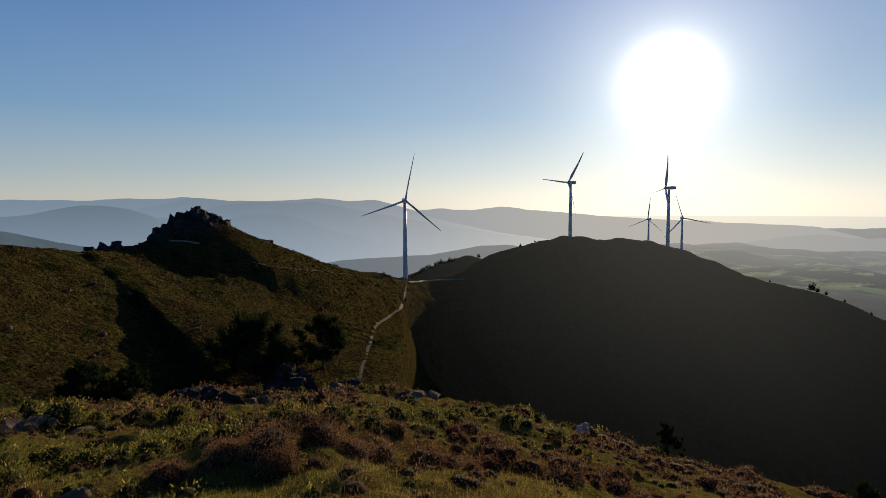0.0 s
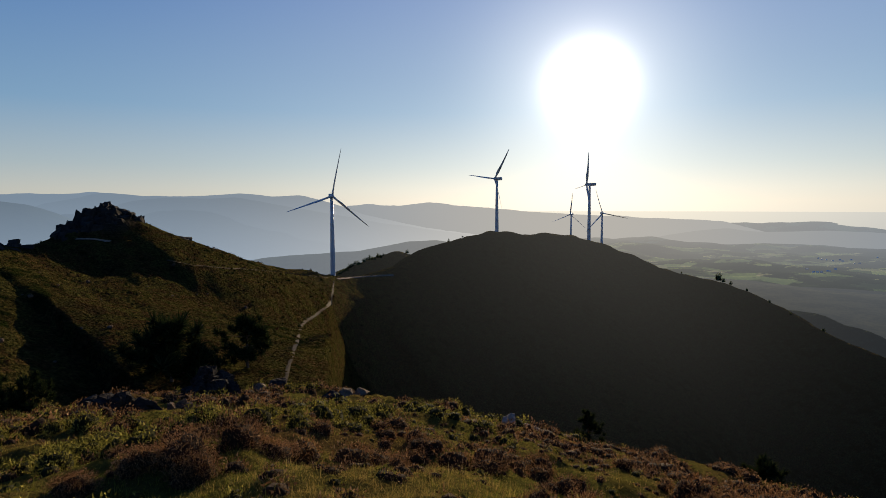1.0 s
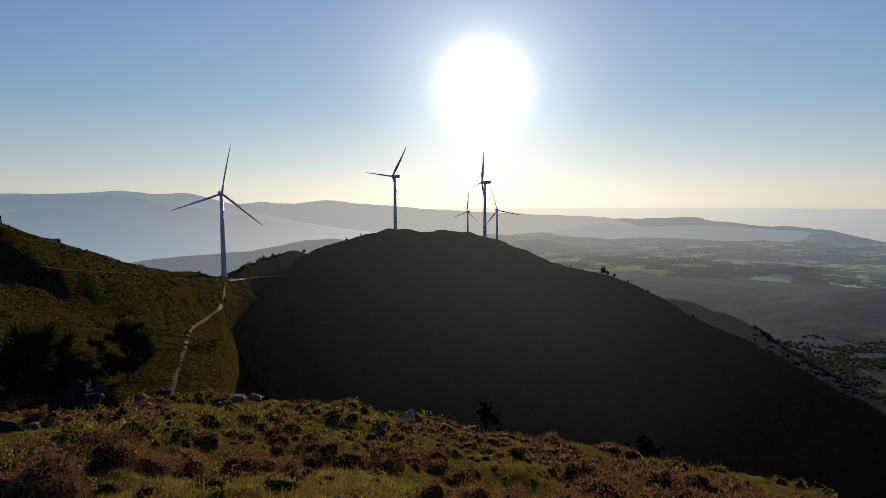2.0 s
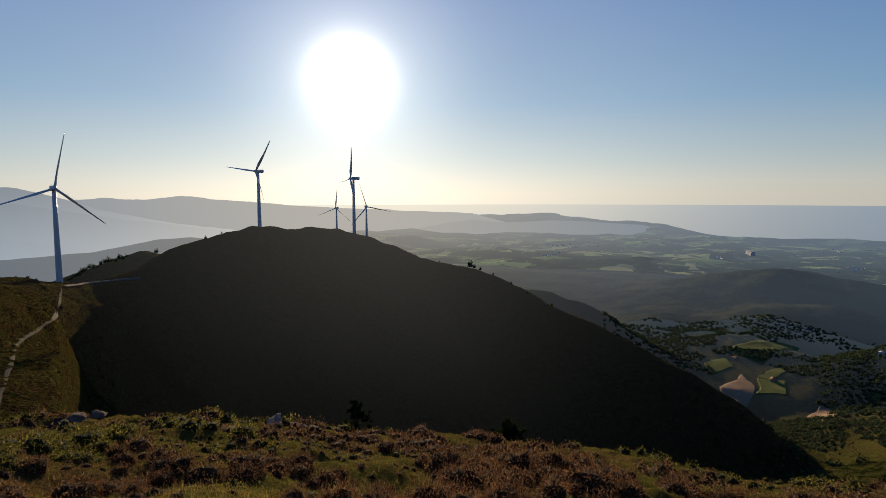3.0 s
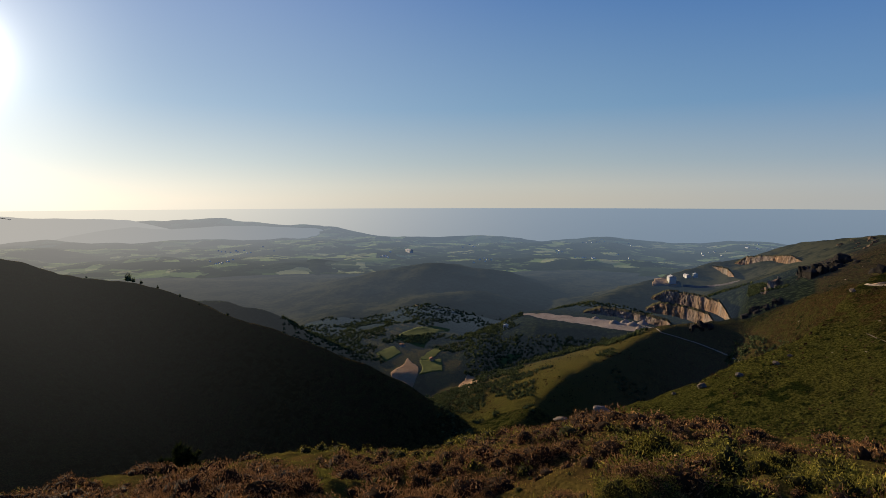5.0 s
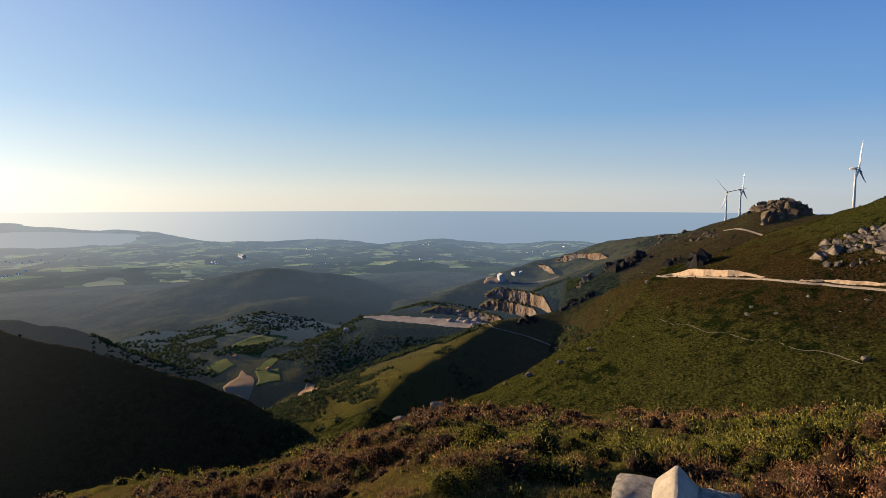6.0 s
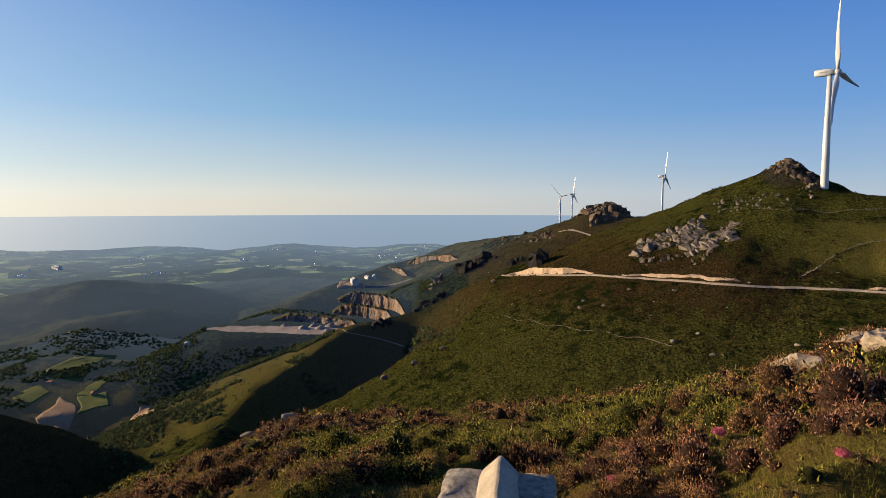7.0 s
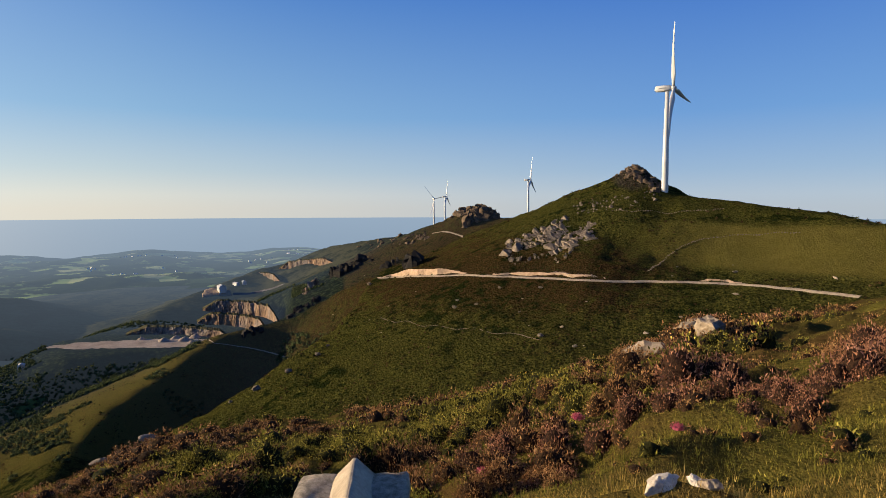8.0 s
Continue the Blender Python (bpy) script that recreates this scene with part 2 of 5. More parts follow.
# crest, slope towards the summit, slope away from it, roundness of the crest, and how far its flank reaches before it plunges
RIDGES = [
    (points((-75, -1.0, 170), (-50, -2.2, 190), (-37.5, -3.25, 215), (-32.5, -4.5, 240), (-29.5, -4.2, 262)), 0.46, 0.6, 7, 110),
    (points((-32.0, -4.9, 262), (-30.4, -3.7, 270), (-28.2, -3.5, 280), (-25.3, -2.4, 290), (-23.1, -1.8, 300), (-20.5, -2.8, 315), (-18.9, -3.3, 330), (-17.6, -3.3, 338),
            (-16.1, -4.6, 350)), 0.44, 1.1, 6, 76),
    (points((-16.1, -4.6, 350), (-12.4, -5.45, 400), (-8.0, -6.45, 440), (-3.7, -7.3, 482)), 0.44, 0.5, 6, 40),
    (points((-26.4, -2.9, 292), (-25.3, -2.0, 297), (-24.2, -1.2, 300), (-23.1, -0.5, 302), (-21.9, -1.4, 306), (-20.6, -2.6, 313)), 0.95, 0.9, 1.5),
    (points((-31.6, -4.7, 234), (-28.6, -7.5, 194), (-25.6, -10.15, 183), (-22.6, -12.9, 173)), 2.6, 0.27, 1.0, 98),
    (points((-25.8, -3.3, 280), (-23.2, -5.9, 256), (-20.6, -8.2, 236)), 1.8, 0.26, 1.0, 14),
    (points((-21.6, -3.6, 284), (-19.0, -5.9, 262), (-16.0, -8.3, 246)), 1.8, 0.26, 1.0, 12),
    (points((-11.0, -23, 110), (-8.8, -18.0, 190), (-7.5, -14.0, 270), (-6.8, -11.9, 325), (-4.4, -10.2, 400), (-3.7, -8.4, 450), (-3.7, -7.4, 480)), 1.6, 0.42, 3),
    (points((-3.7, -7.3, 482), (0.9, -6.95, 520), (3.4, -6.35, 540), (5.4, -4.75, 560), (7.6, -4.0, 575), (12.0, -3.1, 612), (14.1, -3.25, 625), (15.7, -3.6, 638),
            (17.2, -3.35, 655), (19.7, -3.45, 672), (22.2, -3.85, 682), (25.0, -4.95, 682), (28.2, -6.3, 672), (33.0, -7.5, 650), (37.5, -8.95, 630),
            (40.4, -10.3, 612), (44.5, -12.0, 590), (48.8, -14.0, 565), (53.2, -16.1, 540), (57.0, -18.2, 520), (61, -20.6, 500)), 0.60, 0.7, 8),
    (points((15, -6.0, 1090), (19.7, -4.85, 1080), (21.0, -5.0, 1000), (22.6, -5.3, 920), (25.5, -7.0, 860)), 0.5, 0.5, 8),
    (points((-3.5, -6.9, 740), (0.9, -5.3, 760), (2.6, -4.9, 765), (4.3, -5.5, 770), (7.0, -6.2, 780)), 0.4, 0.4, 8),
    (points((33, -8.6, 1150), (38.0, -9.3, 1100), (41.0, -9.7, 1050), (45.0, -11.2, 1000), (50.0, -13.7, 930), (54, -15.6, 880)), 0.6, 0.6, 10),
    (points((63, -29.0, 360), (66.0, -25.8, 405), (69.3, -22.2, 460), (72.3, -19.0, 535), (74.4, -16.8, 600), (78.6, -14.6, 670), (82.5, -12.6, 745), (83.9, -12.0, 765)), 0.95, 0.41, 14),
    (points((83.0, -12.2, 762), (87.5, -11.2, 775), (90.1, -10.6, 775), (93.0, -9.2, 765), (95.0, -8.2, 735)), 1.05, 0.50, 9),
    (points((94.0, -3.8, 1700), (96.8, -3.1, 1600), (100.1, -2.7, 1500), (104.0, -1.7, 1330), (106.8, -1.2, 1120), (108.5, -1.0, 1050), (111.2, -1.0, 1010), (113.2, -1.1, 985), (116.5, -1.5, 960)), 0.42, 0.5, 12),
    (points((104.4, -1.3, 1080), (106.0, -0.5, 1062), (107.2, 0.15, 1052), (108.4, 0.35, 1048), (109.3, 0.1, 1044), (110.2, -0.7, 1036), (111.2, -1.1, 1030)), 0.8, 0.9, 2),
    (points((95.0, -8.2, 712), (97.5, -7.0, 680), (102, -6.1, 620), (107.4, -4.3, 560)), 1.3, 0.6, 9),
    (points((102, -6.1, 620), (107.4, -4.3, 560), (111, -2.8, 510), (114, -1.2, 475), (116.7, 0.2, 450),
            (119.8, 1.7, 415), (121.6, 2.5, 395), (123.1, 2.7, 378), (124.8, 1.8, 366), (125.8, 1.05, 352), (128.2, 0.85, 345),
            (133.2, 0.45, 330), (137.8, -0.15, 315), (142.2, -0.85, 300), (155, -2.2, 260), (180, -2.5, 200)), 0.41, 0.55, 9, ((65, 77, 81.3, 83.5, 85.8, 88, 90.1, 93.3, 96.0, 99.0, 101.2, 104, 109), (215, 245, 254, 257, 261, 268, 274, 284, 304, 400, 520, 660, 3000))),
    (points((119.8, 1.75, 415), (121.0, 2.4, 398), (121.7, 3.0, 388), (122.4, 3.5, 382), (123.1, 4.0, 378), (123.8, 3.2, 374), (124.6, 2.2, 368), (125.6, 1.2, 358)), 0.7, 0.8, 1.5),
    (points((42, -12.0, 1560), (47, -10.8, 1600), (50.5, -10.0, 1640), (53.5, -8.5, 1670), (57.0, -7.0, 1700), (61.0, -6.4, 1720), (65.2, -6.95, 1700), (70.2, -8.5, 1680), (75, -9.7, 1650), (80, -10.6, 1600)), 0.24, 0.25, 40),
    (points((70.5, -11.2, 1480), (65.2, -9.2, 1440), (62.0, -9.6, 1370), (59.3, -11.7, 1180), (56.8, -13.3, 1030), (53.6, -15.0, 920)), 0.20, 0.30, 30),
    (points((53.5, -9.6, 1500), (50.8, -12.0, 1240), (48.5, -14.2, 1060)), 0.30, 0.30, 35),
    (points((62, -14.9, 900), (66.0, -13.6, 960), (70.6, -11.9, 1050), (76.0, -10.2, 1250), (82.0, -7.6, 1500), (88.0, -5.7, 1650), (94.0, -3.8, 1750)), 0.24, 0.4, 20),
]
VALLEY = -285.0
BROW = [(-180, 8), (-120, 9), (-80, 12), (-60, 14.5), (-38, 15.9), (-30, 16.4), (-18.5, 17.4), (-8, 18.1), (0, 19.2), (6.6, 20.0), (15, 21.9), (23, 23.1), (29, 23.5), (35, 23.8), (42, 24.1),
        (50, 23.8), (56, 24.5), (60, 24.3), (68.5, 22.9), (75.5, 20.8), (81, 19.9), (92, 20.0), (102.8, 19.2), (108.5, 18.1), (113, 16.9), (122.5, 13.8), (128.5, 10.2), (136, 9.0),
        (140, 7.6), (142.4, 6.5), (150, 4.5), (165, 4), (180, 8)]


def ridge_height(x, y, crest, toward, away, rounded, reach=1e6):
    best = np.full(x.shape, -1e9)
    sunk = 0.0
    if isinstance(reach, tuple):      # a brow in plan, by bearing, past which the flank plunges
        sunk = 0.9 * np.maximum(np.sqrt(x * x + y * y) - np.interp(np.degrees(np.arctan2(x, y)), *reach), 0)
        reach = 1e6
    last = len(crest) - 2
    for i, ((ax, ay, az), (bx, by, bz)) in enumerate(zip(crest, crest[1:])):
        dx, dy = bx - ax, by - ay
        f = np.clip(((x - ax) * dx + (y - ay) * dy) / (dx * dx + dy * dy), 0, 1)
        px, py = x - ax - f * dx, y - ay - f * dy
        dist = np.sqrt(px * px + py * py)
        side = (px * dy - py * dx) > 0      # the side of the summit, as bearings grow
        slope = np.where(side, toward, away)
        if i in (0, last):
            past = (f <= 0) if i == 0 else (f >= 1)
            slope = np.where(past, max(toward, away), slope)
        best = np.maximum(best, az + f * (bz - az) - slope * (np.sqrt(dist * dist + rounded * rounded) - rounded) - 0.9 * np.maximum(dist - reach, 0))
    return best - sunk


def smooth_max(a, b, k):
    h = np.clip(0.5 + 0.5 * (a - b) / k, 0, 1)
    return b * (1 - h) + a * h + k * h * (1 - h)


def own_hill(x, y):
    r = np.sqrt(x * x + y * y)
    az = np.degrees(np.arctan2(x, y))
    dip = np.tan(np.radians(np.interp(az, [a for a, _ in BROW], [d + 0.45 for _, d in BROW])))
    edge = np.interp(az, [-180, -40, 0, 100, 126, 145, 180], [34, 34, 32, 32, 40, 48, 40])
    slope = dip - EYE / edge
    z = -slope * np.maximum(r - 0.9, 0)
    over = np.maximum(r - edge, 0)
    return z - 0.75 * over * over / (over + 8)


def land(x, y, detail=True):
    """Height of the ground."""
    x, y = np.asarray(x, float), np.asarray(y, float)
    z = np.interp(np.sqrt(x * x + y * y), [1300, 1900], [VALLEY, -264]) + 22 * fbm(x, y, 500, 3, 3)
    wide = None
    for form in RIDGES:
        h = ridge_height(x, y, *form)
        wide = h if wide is None else smooth_max(wide, h, 6.0)
    r = np.sqrt(x * x + y * y)
    if detail:
        far = np.clip((r - 60) / 200, 0, 1)
        wide = wide + far * (9 * fbm(x, y, 90, 11, 4) + 1.3 * fbm(x, y, 10, 23, 2))
    if detail:
        wide = wide + 0.75 * fbm(x, y, 3.4, 29, 2) * np.clip((r - 60) / 60, 0, 1) * np.clip((430 - r) / 60, 0, 1)
    # the gully that falls from the col between the track and the dark hill
    az = np.degrees(np.arctan2(x, y))
    wide = wide - 60 * np.clip((az + 4.2) / 2.6, 0, 1) * np.clip((17 - az) / 5, 0, 1) * np.clip((r - 120) / 60, 0, 1) * np.clip((450 - r) / 170, 0, 1)
    z = smooth_max(z, wide, 25.0)
    # the levelled floor of the quarry
    f = np.clip((r - 890) / 75, 0, 1) * np.clip((1160 - r) / 50, 0, 1) * np.clip((az - 67.5) / 3.5, 0, 1) * np.clip((90.0 - az) / 1.5, 0, 1)
    z = z * (1 - f) - 213.0 * f
    # the gentle valley floor with the meadows
    f = 0.9 * np.clip((r - 770) / 60, 0, 1) * np.clip((1110 - r) / 90, 0, 1) * np.clip((az - 52.5) / 2.5, 0, 1) * np.clip((65.5 - az) / 2.5, 0, 1)
    z = z * (1 - f) + f * (-255 + 0.05 * (r - 800) + (3 * fbm(x, y, 60, 15, 2)))
    own = own_hill(x, y)
    if detail:
        near = np.clip(r / 8, 0, 1)
        own = own + near * (0.45 * fbm(x, y, 4.0, 31, 3) + 0.22 * fbm(x, y, 0.85, 37, 2) + 0.72 * (0.20 - np.abs(fbm(x, y, 2.2, 43, 2))))
    return smooth_max(z, own, 1.5)


def sight(az, el, start=34.0):
    """Where the line of sight from the summit on that bearing and height angle first meets the ground."""
    r = np.geomspace(start, 2600, 1500)
    s, c = math.sin(radians(az)), math.cos(radians(az))
    hit = np.nonzero(land(r * s, r * c) >= EYE + r * math.tan(radians(el)))[0]
    d = r[hit[0]] if len(hit) else r[-1]
    return Vector((d * s, d * c, float(land(np.array([d * s]), np.array([d * c]))[0])))


def down(x, y):
    return Vector((x, y, float(land(np.array([x]), np.array([y]))[0])))


# ---------------------------------------------------------------- mesh helpers
def quads(name, grid, mat, closed=False, smooth=True):
    """A sheet from an array of rows x columns x 3; closed joins its last column to the first. Made straight from arrays."""
    nr, nc = grid.shape[:2]
    idx = np.arange(nr * nc).reshape(nr, nc)
    nxt = np.roll(idx, -1, axis=1) if closed else idx[:, 1:]
    cur = idx if closed else idx[:, :-1]
    f = np.stack([cur[:-1], nxt[:-1], nxt[1:], cur[1:]], axis=-1).reshape(-1, 4)
    return raw(name, grid.reshape(-1, 3), f, mat, smooth)


def raw(name, verts, faces, mat, smooth=True):
    me = bpy.data.meshes.new(name)
    k = faces.shape[1]
    me.vertices.add(len(verts))
    me.vertices.foreach_set("co", np.ascontiguousarray(verts, np.float32).ravel())
    me.loops.add(faces.size)
    me.loops.foreach_set("vertex_index", np.ascontiguousarray(faces, np.int32).ravel())
    me.polygons.add(len(faces))
    me.polygons.foreach_set("loop_start", np.arange(0, faces.size, k, dtype=np.int32))
    me.polygons.foreach_set("use_smooth", np.full(len(faces), smooth))
    me.materials.append(mat)
    me.update(calc_edges=True)
    return new(name, me)


def part(name, bm, mat, parent=None, label="", smooth=True):
    me = bpy.data.meshes.new(name)
    bm.normal_update()
    bm.to_mesh(me)
    bm.free()
    me.polygons.foreach_set("use_smooth", np.full(len(me.polygons), smooth))
    me.materials.append(mat)
    ob = new(name, me)
    if parent is not None:
        ob.parent = parent
    return tagged(ob, label)


# ---------------------------------------------------------------- ground
NEAR_RINGS = np.concatenate([[0.0002], np.geomspace(0.5, 4.0, 30)[:-1], np.geomspace(4.0, 37, 165)[:-1], np.geomspace(37, 390, 170)])
FAR_RINGS = np.geomspace(390, 1265, 105)


def build_ground(name, label, r, mat):
    az = np.concatenate([np.arange(-48, 152, 0.34), np.arange(152, 312, 2.0)])
    a = np.radians(az)[None, :]
    x, y = r[:, None] * np.sin(a), r[:, None] * np.cos(a)
    z = land(x, y)
    ob = quads(name, np.stack([x, y, z], -1)[:, ::-1], mat, closed=True)
    zones(ob, x[:, ::-1], y[:, ::-1])
    return tagged(ob, label, "ground", kind="structure")


def zones(ob, x, y):
    """Pasture (red) and bare ground (green) as zones of the ground's own cover."""
    az, r = np.degrees(np.arctan2(x, y)), np.sqrt(x * x + y * y)
    el = np.degrees(np.arctan2(land(x, y) - EYE, r))
    wob = 0.5 * fbm(x, y, 30, 77, 3)
    past = np.clip(1.6 - np.abs((az - 136) / 9), 0, 1) * np.clip((el + 6.0 + wob) / 0.7, 0, 1) * np.clip((-1.2 - el + wob) / 0.5, 0, 1) * (r > 100)
    past = np.maximum(past, np.clip(1.5 - np.abs((az - 74) / 9), 0, 1) * (r > 500) * (r < 800) * 0.6)
    past = np.maximum(past, 0.30 * (r > 740) * (r < 1120) * np.clip((az - 53) / 2, 0, 1) * np.clip((64.5 - az) / 2, 0, 1) * np.clip(0.5 + 2 * fbm(x, y, 60, 19, 3), 0, 1))
    col = np.zeros((x.size, 4), np.float32)
    col[:, 0] = past.ravel()
    steep = np.clip((np.maximum.reduce([1.0 - np.hypot((az + 23.3) / 3.2, (el + 0.7) / 2.0), 1.0 - np.hypot((az - 122.9) / 2.2, (el - 3.0) / 1.6), 1.0 - np.hypot((az - 108.3) / 2.0, (el + 0.4) / 1.2)]) + 0.4 * wob) * 3, 0, 1)
    col[:, 1] = (steep * (r > 150)).ravel()
    wood = np.clip((r - 740) / 60, 0, 1) * (az > 36) * (az < 95) * np.clip((-5.5 - el) / 0.5, 0, 1)
    col[:, 2] = (wood * (past < 0.1)).ravel()
    col[:, 3] = 1
    layer = ob.data.color_attributes.new("zone", "FLOAT_COLOR", "POINT")
    layer.data.foreach_set("color", col.ravel())
    turf = np.ones((x.size, 4), np.float32)
    turf[:, 0] = np.clip((60 - r) / 15, 0, 1).ravel()
    sway = 0.8 * fbm(x, y, 45, 83, 3)
    turf[:, 2] = np.clip(1.3 - np.hypot((az - 110) / 16, (el + 6.8) / 4.6) + sway, 0, 1).ravel()      # russet heather below and above the track
    turf[:, 1] = np.clip(np.clip((az - 60) / 8, 0, 1) * np.clip((620 - r) / 120, 0, 1) * (0.9 + sway) - turf[:, 2].reshape(x.shape), 0, 1).ravel()      # green bracken
    layer = ob.data.color_attributes.new("turf", "FLOAT_COLOR", "POINT")
    layer.data.foreach_set("color", turf.ravel())


build_ground("ground", "heather and grass covered mountainside with ridges and valleys", NEAR_RINGS, HEATH)
build_ground("backdrop_slopes", "far hillsides of heath and woods with haze painted on", FAR_RINGS, FAR_HEATH)

# ---------------------------------------------------------------- far land, sea and ranges
def backdrop_ridge(name, label, rows, mat, depth=0.72, seed=1, rough=0.004):
    """One far range: a crest with a front that falls to the valley and a back that falls behind it."""
    az = np.arange(rows[0][0], rows[-1][0] + 0.01, 0.12)
    el = np.interp(az, [q[0] for q in rows], [q[1] for q in rows])
    d = np.interp(az, [q[0] for q in rows], [q[2] for q in rows])
    soft = np.convolve(np.pad(el, 5, mode="edge"), np.hanning(13)[1:-1] / np.hanning(13).sum(), "valid")
    el = soft + 0.05 * fbm(az, 0 * az + seed, 2.2, seed, 4)
    k = np.array([0.0, 0.12, 0.3, 0.5, 0.7, 0.85, 0.94, 1.0, 1.05])[:, None]
    rr = d[None, :] * (depth + (1 - depth) * k)
    top = EYE + d * np.tan(np.radians(el))
    x, y = rr * np.sin(np.radians(az)), rr * np.cos(np.radians(az))
    base = np.minimum(VALLEY, top - 40)
    z = base + (top - base) * np.where(k > 1, 0.9, np.sin(np.clip(k, 0, 1) * math.pi / 2) ** 1.3)
    z = z + d * rough * fbm(x, y, d.mean() * 0.05, seed, 5) * np.where(k >= 1, 0.6, 1.6)
    ob = quads(name, np.stack([x, y, z], -1), mat)
    return tagged(ob, label, "mountain", kind="structure")


D_WOOD = ((0.012, 0.020, 0.010), (0.035, 0.045, 0.020))
MIST = (-300, 30)
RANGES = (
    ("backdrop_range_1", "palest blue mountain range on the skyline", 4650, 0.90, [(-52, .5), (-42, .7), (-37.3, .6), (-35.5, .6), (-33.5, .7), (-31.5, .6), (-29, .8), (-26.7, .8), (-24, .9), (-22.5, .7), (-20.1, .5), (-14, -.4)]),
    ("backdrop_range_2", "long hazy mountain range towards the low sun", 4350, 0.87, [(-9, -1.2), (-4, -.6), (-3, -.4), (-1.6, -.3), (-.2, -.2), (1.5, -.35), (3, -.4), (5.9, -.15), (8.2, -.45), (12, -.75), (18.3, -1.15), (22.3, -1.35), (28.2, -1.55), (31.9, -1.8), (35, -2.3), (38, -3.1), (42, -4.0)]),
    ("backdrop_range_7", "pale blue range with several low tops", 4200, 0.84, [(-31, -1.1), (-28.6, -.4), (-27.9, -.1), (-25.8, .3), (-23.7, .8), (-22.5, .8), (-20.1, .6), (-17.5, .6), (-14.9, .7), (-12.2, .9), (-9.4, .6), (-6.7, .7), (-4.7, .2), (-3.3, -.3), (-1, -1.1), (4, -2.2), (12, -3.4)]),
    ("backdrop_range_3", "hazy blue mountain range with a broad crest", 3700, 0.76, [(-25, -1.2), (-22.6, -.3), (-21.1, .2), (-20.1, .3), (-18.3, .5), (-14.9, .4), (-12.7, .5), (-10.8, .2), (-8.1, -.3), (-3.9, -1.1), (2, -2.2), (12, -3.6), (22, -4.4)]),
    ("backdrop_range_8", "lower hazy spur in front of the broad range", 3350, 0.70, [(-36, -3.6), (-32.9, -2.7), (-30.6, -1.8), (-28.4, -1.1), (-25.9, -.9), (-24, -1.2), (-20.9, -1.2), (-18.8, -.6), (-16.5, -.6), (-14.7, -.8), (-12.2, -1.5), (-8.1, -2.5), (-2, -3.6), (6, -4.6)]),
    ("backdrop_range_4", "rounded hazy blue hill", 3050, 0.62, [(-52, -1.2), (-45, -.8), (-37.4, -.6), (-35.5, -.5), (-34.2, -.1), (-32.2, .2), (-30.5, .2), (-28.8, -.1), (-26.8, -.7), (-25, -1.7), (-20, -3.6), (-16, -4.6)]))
# air: share of painted haze glow over each range
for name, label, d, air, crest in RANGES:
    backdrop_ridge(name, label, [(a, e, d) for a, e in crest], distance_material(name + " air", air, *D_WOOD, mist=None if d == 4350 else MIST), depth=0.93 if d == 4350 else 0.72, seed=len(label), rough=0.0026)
backdrop_ridge("backdrop_range_5", "dark blue wooded hillside", [(-52, -.4, 2250), (-45, -1.0, 2250), (-37.4, -1.8, 2250), (-34.5, -2.6, 2250), (-31.4, -3.4, 2250), (-24, -5.6, 2250)], distance_material("range painted haze 5", 0.34, *D_WOOD), seed=5, rough=0.003)
backdrop_ridge("backdrop_range_6", "misty wooded hill behind the col", [(-16, -6.4, 1950), (-10.2, -5.2, 1950), (-1.3, -4.8, 1950), (3.7, -3.9, 1950), (6.5, -3.8, 1950), (12, -4.6, 1950), (18, -6, 1950)], distance_material("range painted haze 6", 0.50, *D_WOOD), seed=6, rough=0.003)
backdrop_ridge("backdrop_headland", "low hazy headland reaching into the sea", [(24, -4.4, 4150), (28, -3.2, 4150), (31, -2.7, 4150), (33.5, -2.45, 4150), (36.4, -2.75, 4150), (41.3, -2.5, 4150), (44.2, -2.6, 4150), (49, -2.8, 4150), (52.4, -3.1, 4150), (55.5, -3.45, 4150), (56.4, -4.1, 4150)], distance_material("headland painted haze", 0.80, *D_WOOD), depth=0.9, seed=7, rough=0.0012)
backdrop_ridge("backdrop_hill", "dusky wooded ridge above the valley", [(36, -7.2, 2450), (41.2, -6.5, 2450), (45, -6.2, 2450), (49.5, -5.8, 2450), (53, -6.4, 2450), (57, -6.9, 2450)], distance_material("hill painted haze 2", 0.22, *D_WOOD), depth=0.7, seed=9, rough=0.004)


def build_valley():
    """The wooded valley hills between the near slopes and the plain."""
    az = np.concatenate([np.arange(-48, 152, 0.28), np.arange(152, 312, 2.0)])
    r = np.geomspace(1260, 2120, 44)
    a = np.radians(az)[None, :]
    x, y = r[:, None] * np.sin(a), r[:, None] * np.cos(a)
    z = land(x, y)
    z[0] -= 3
    mat = distance_material("valley painted haze", 0.09, (0.011, 0.014, 0.008), (0.046, 0.046, 0.022), 0.012, 0.26, (1300, 2100), thin=True)
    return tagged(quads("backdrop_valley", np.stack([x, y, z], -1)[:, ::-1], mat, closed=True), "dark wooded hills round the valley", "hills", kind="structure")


build_valley()


def plain_height(x, y):
    return -262 + 40 * fbm(x, y, 380, 41, 5) * np.clip((np.sqrt(x * x + y * y) - 1950) / 400, 0, 1)


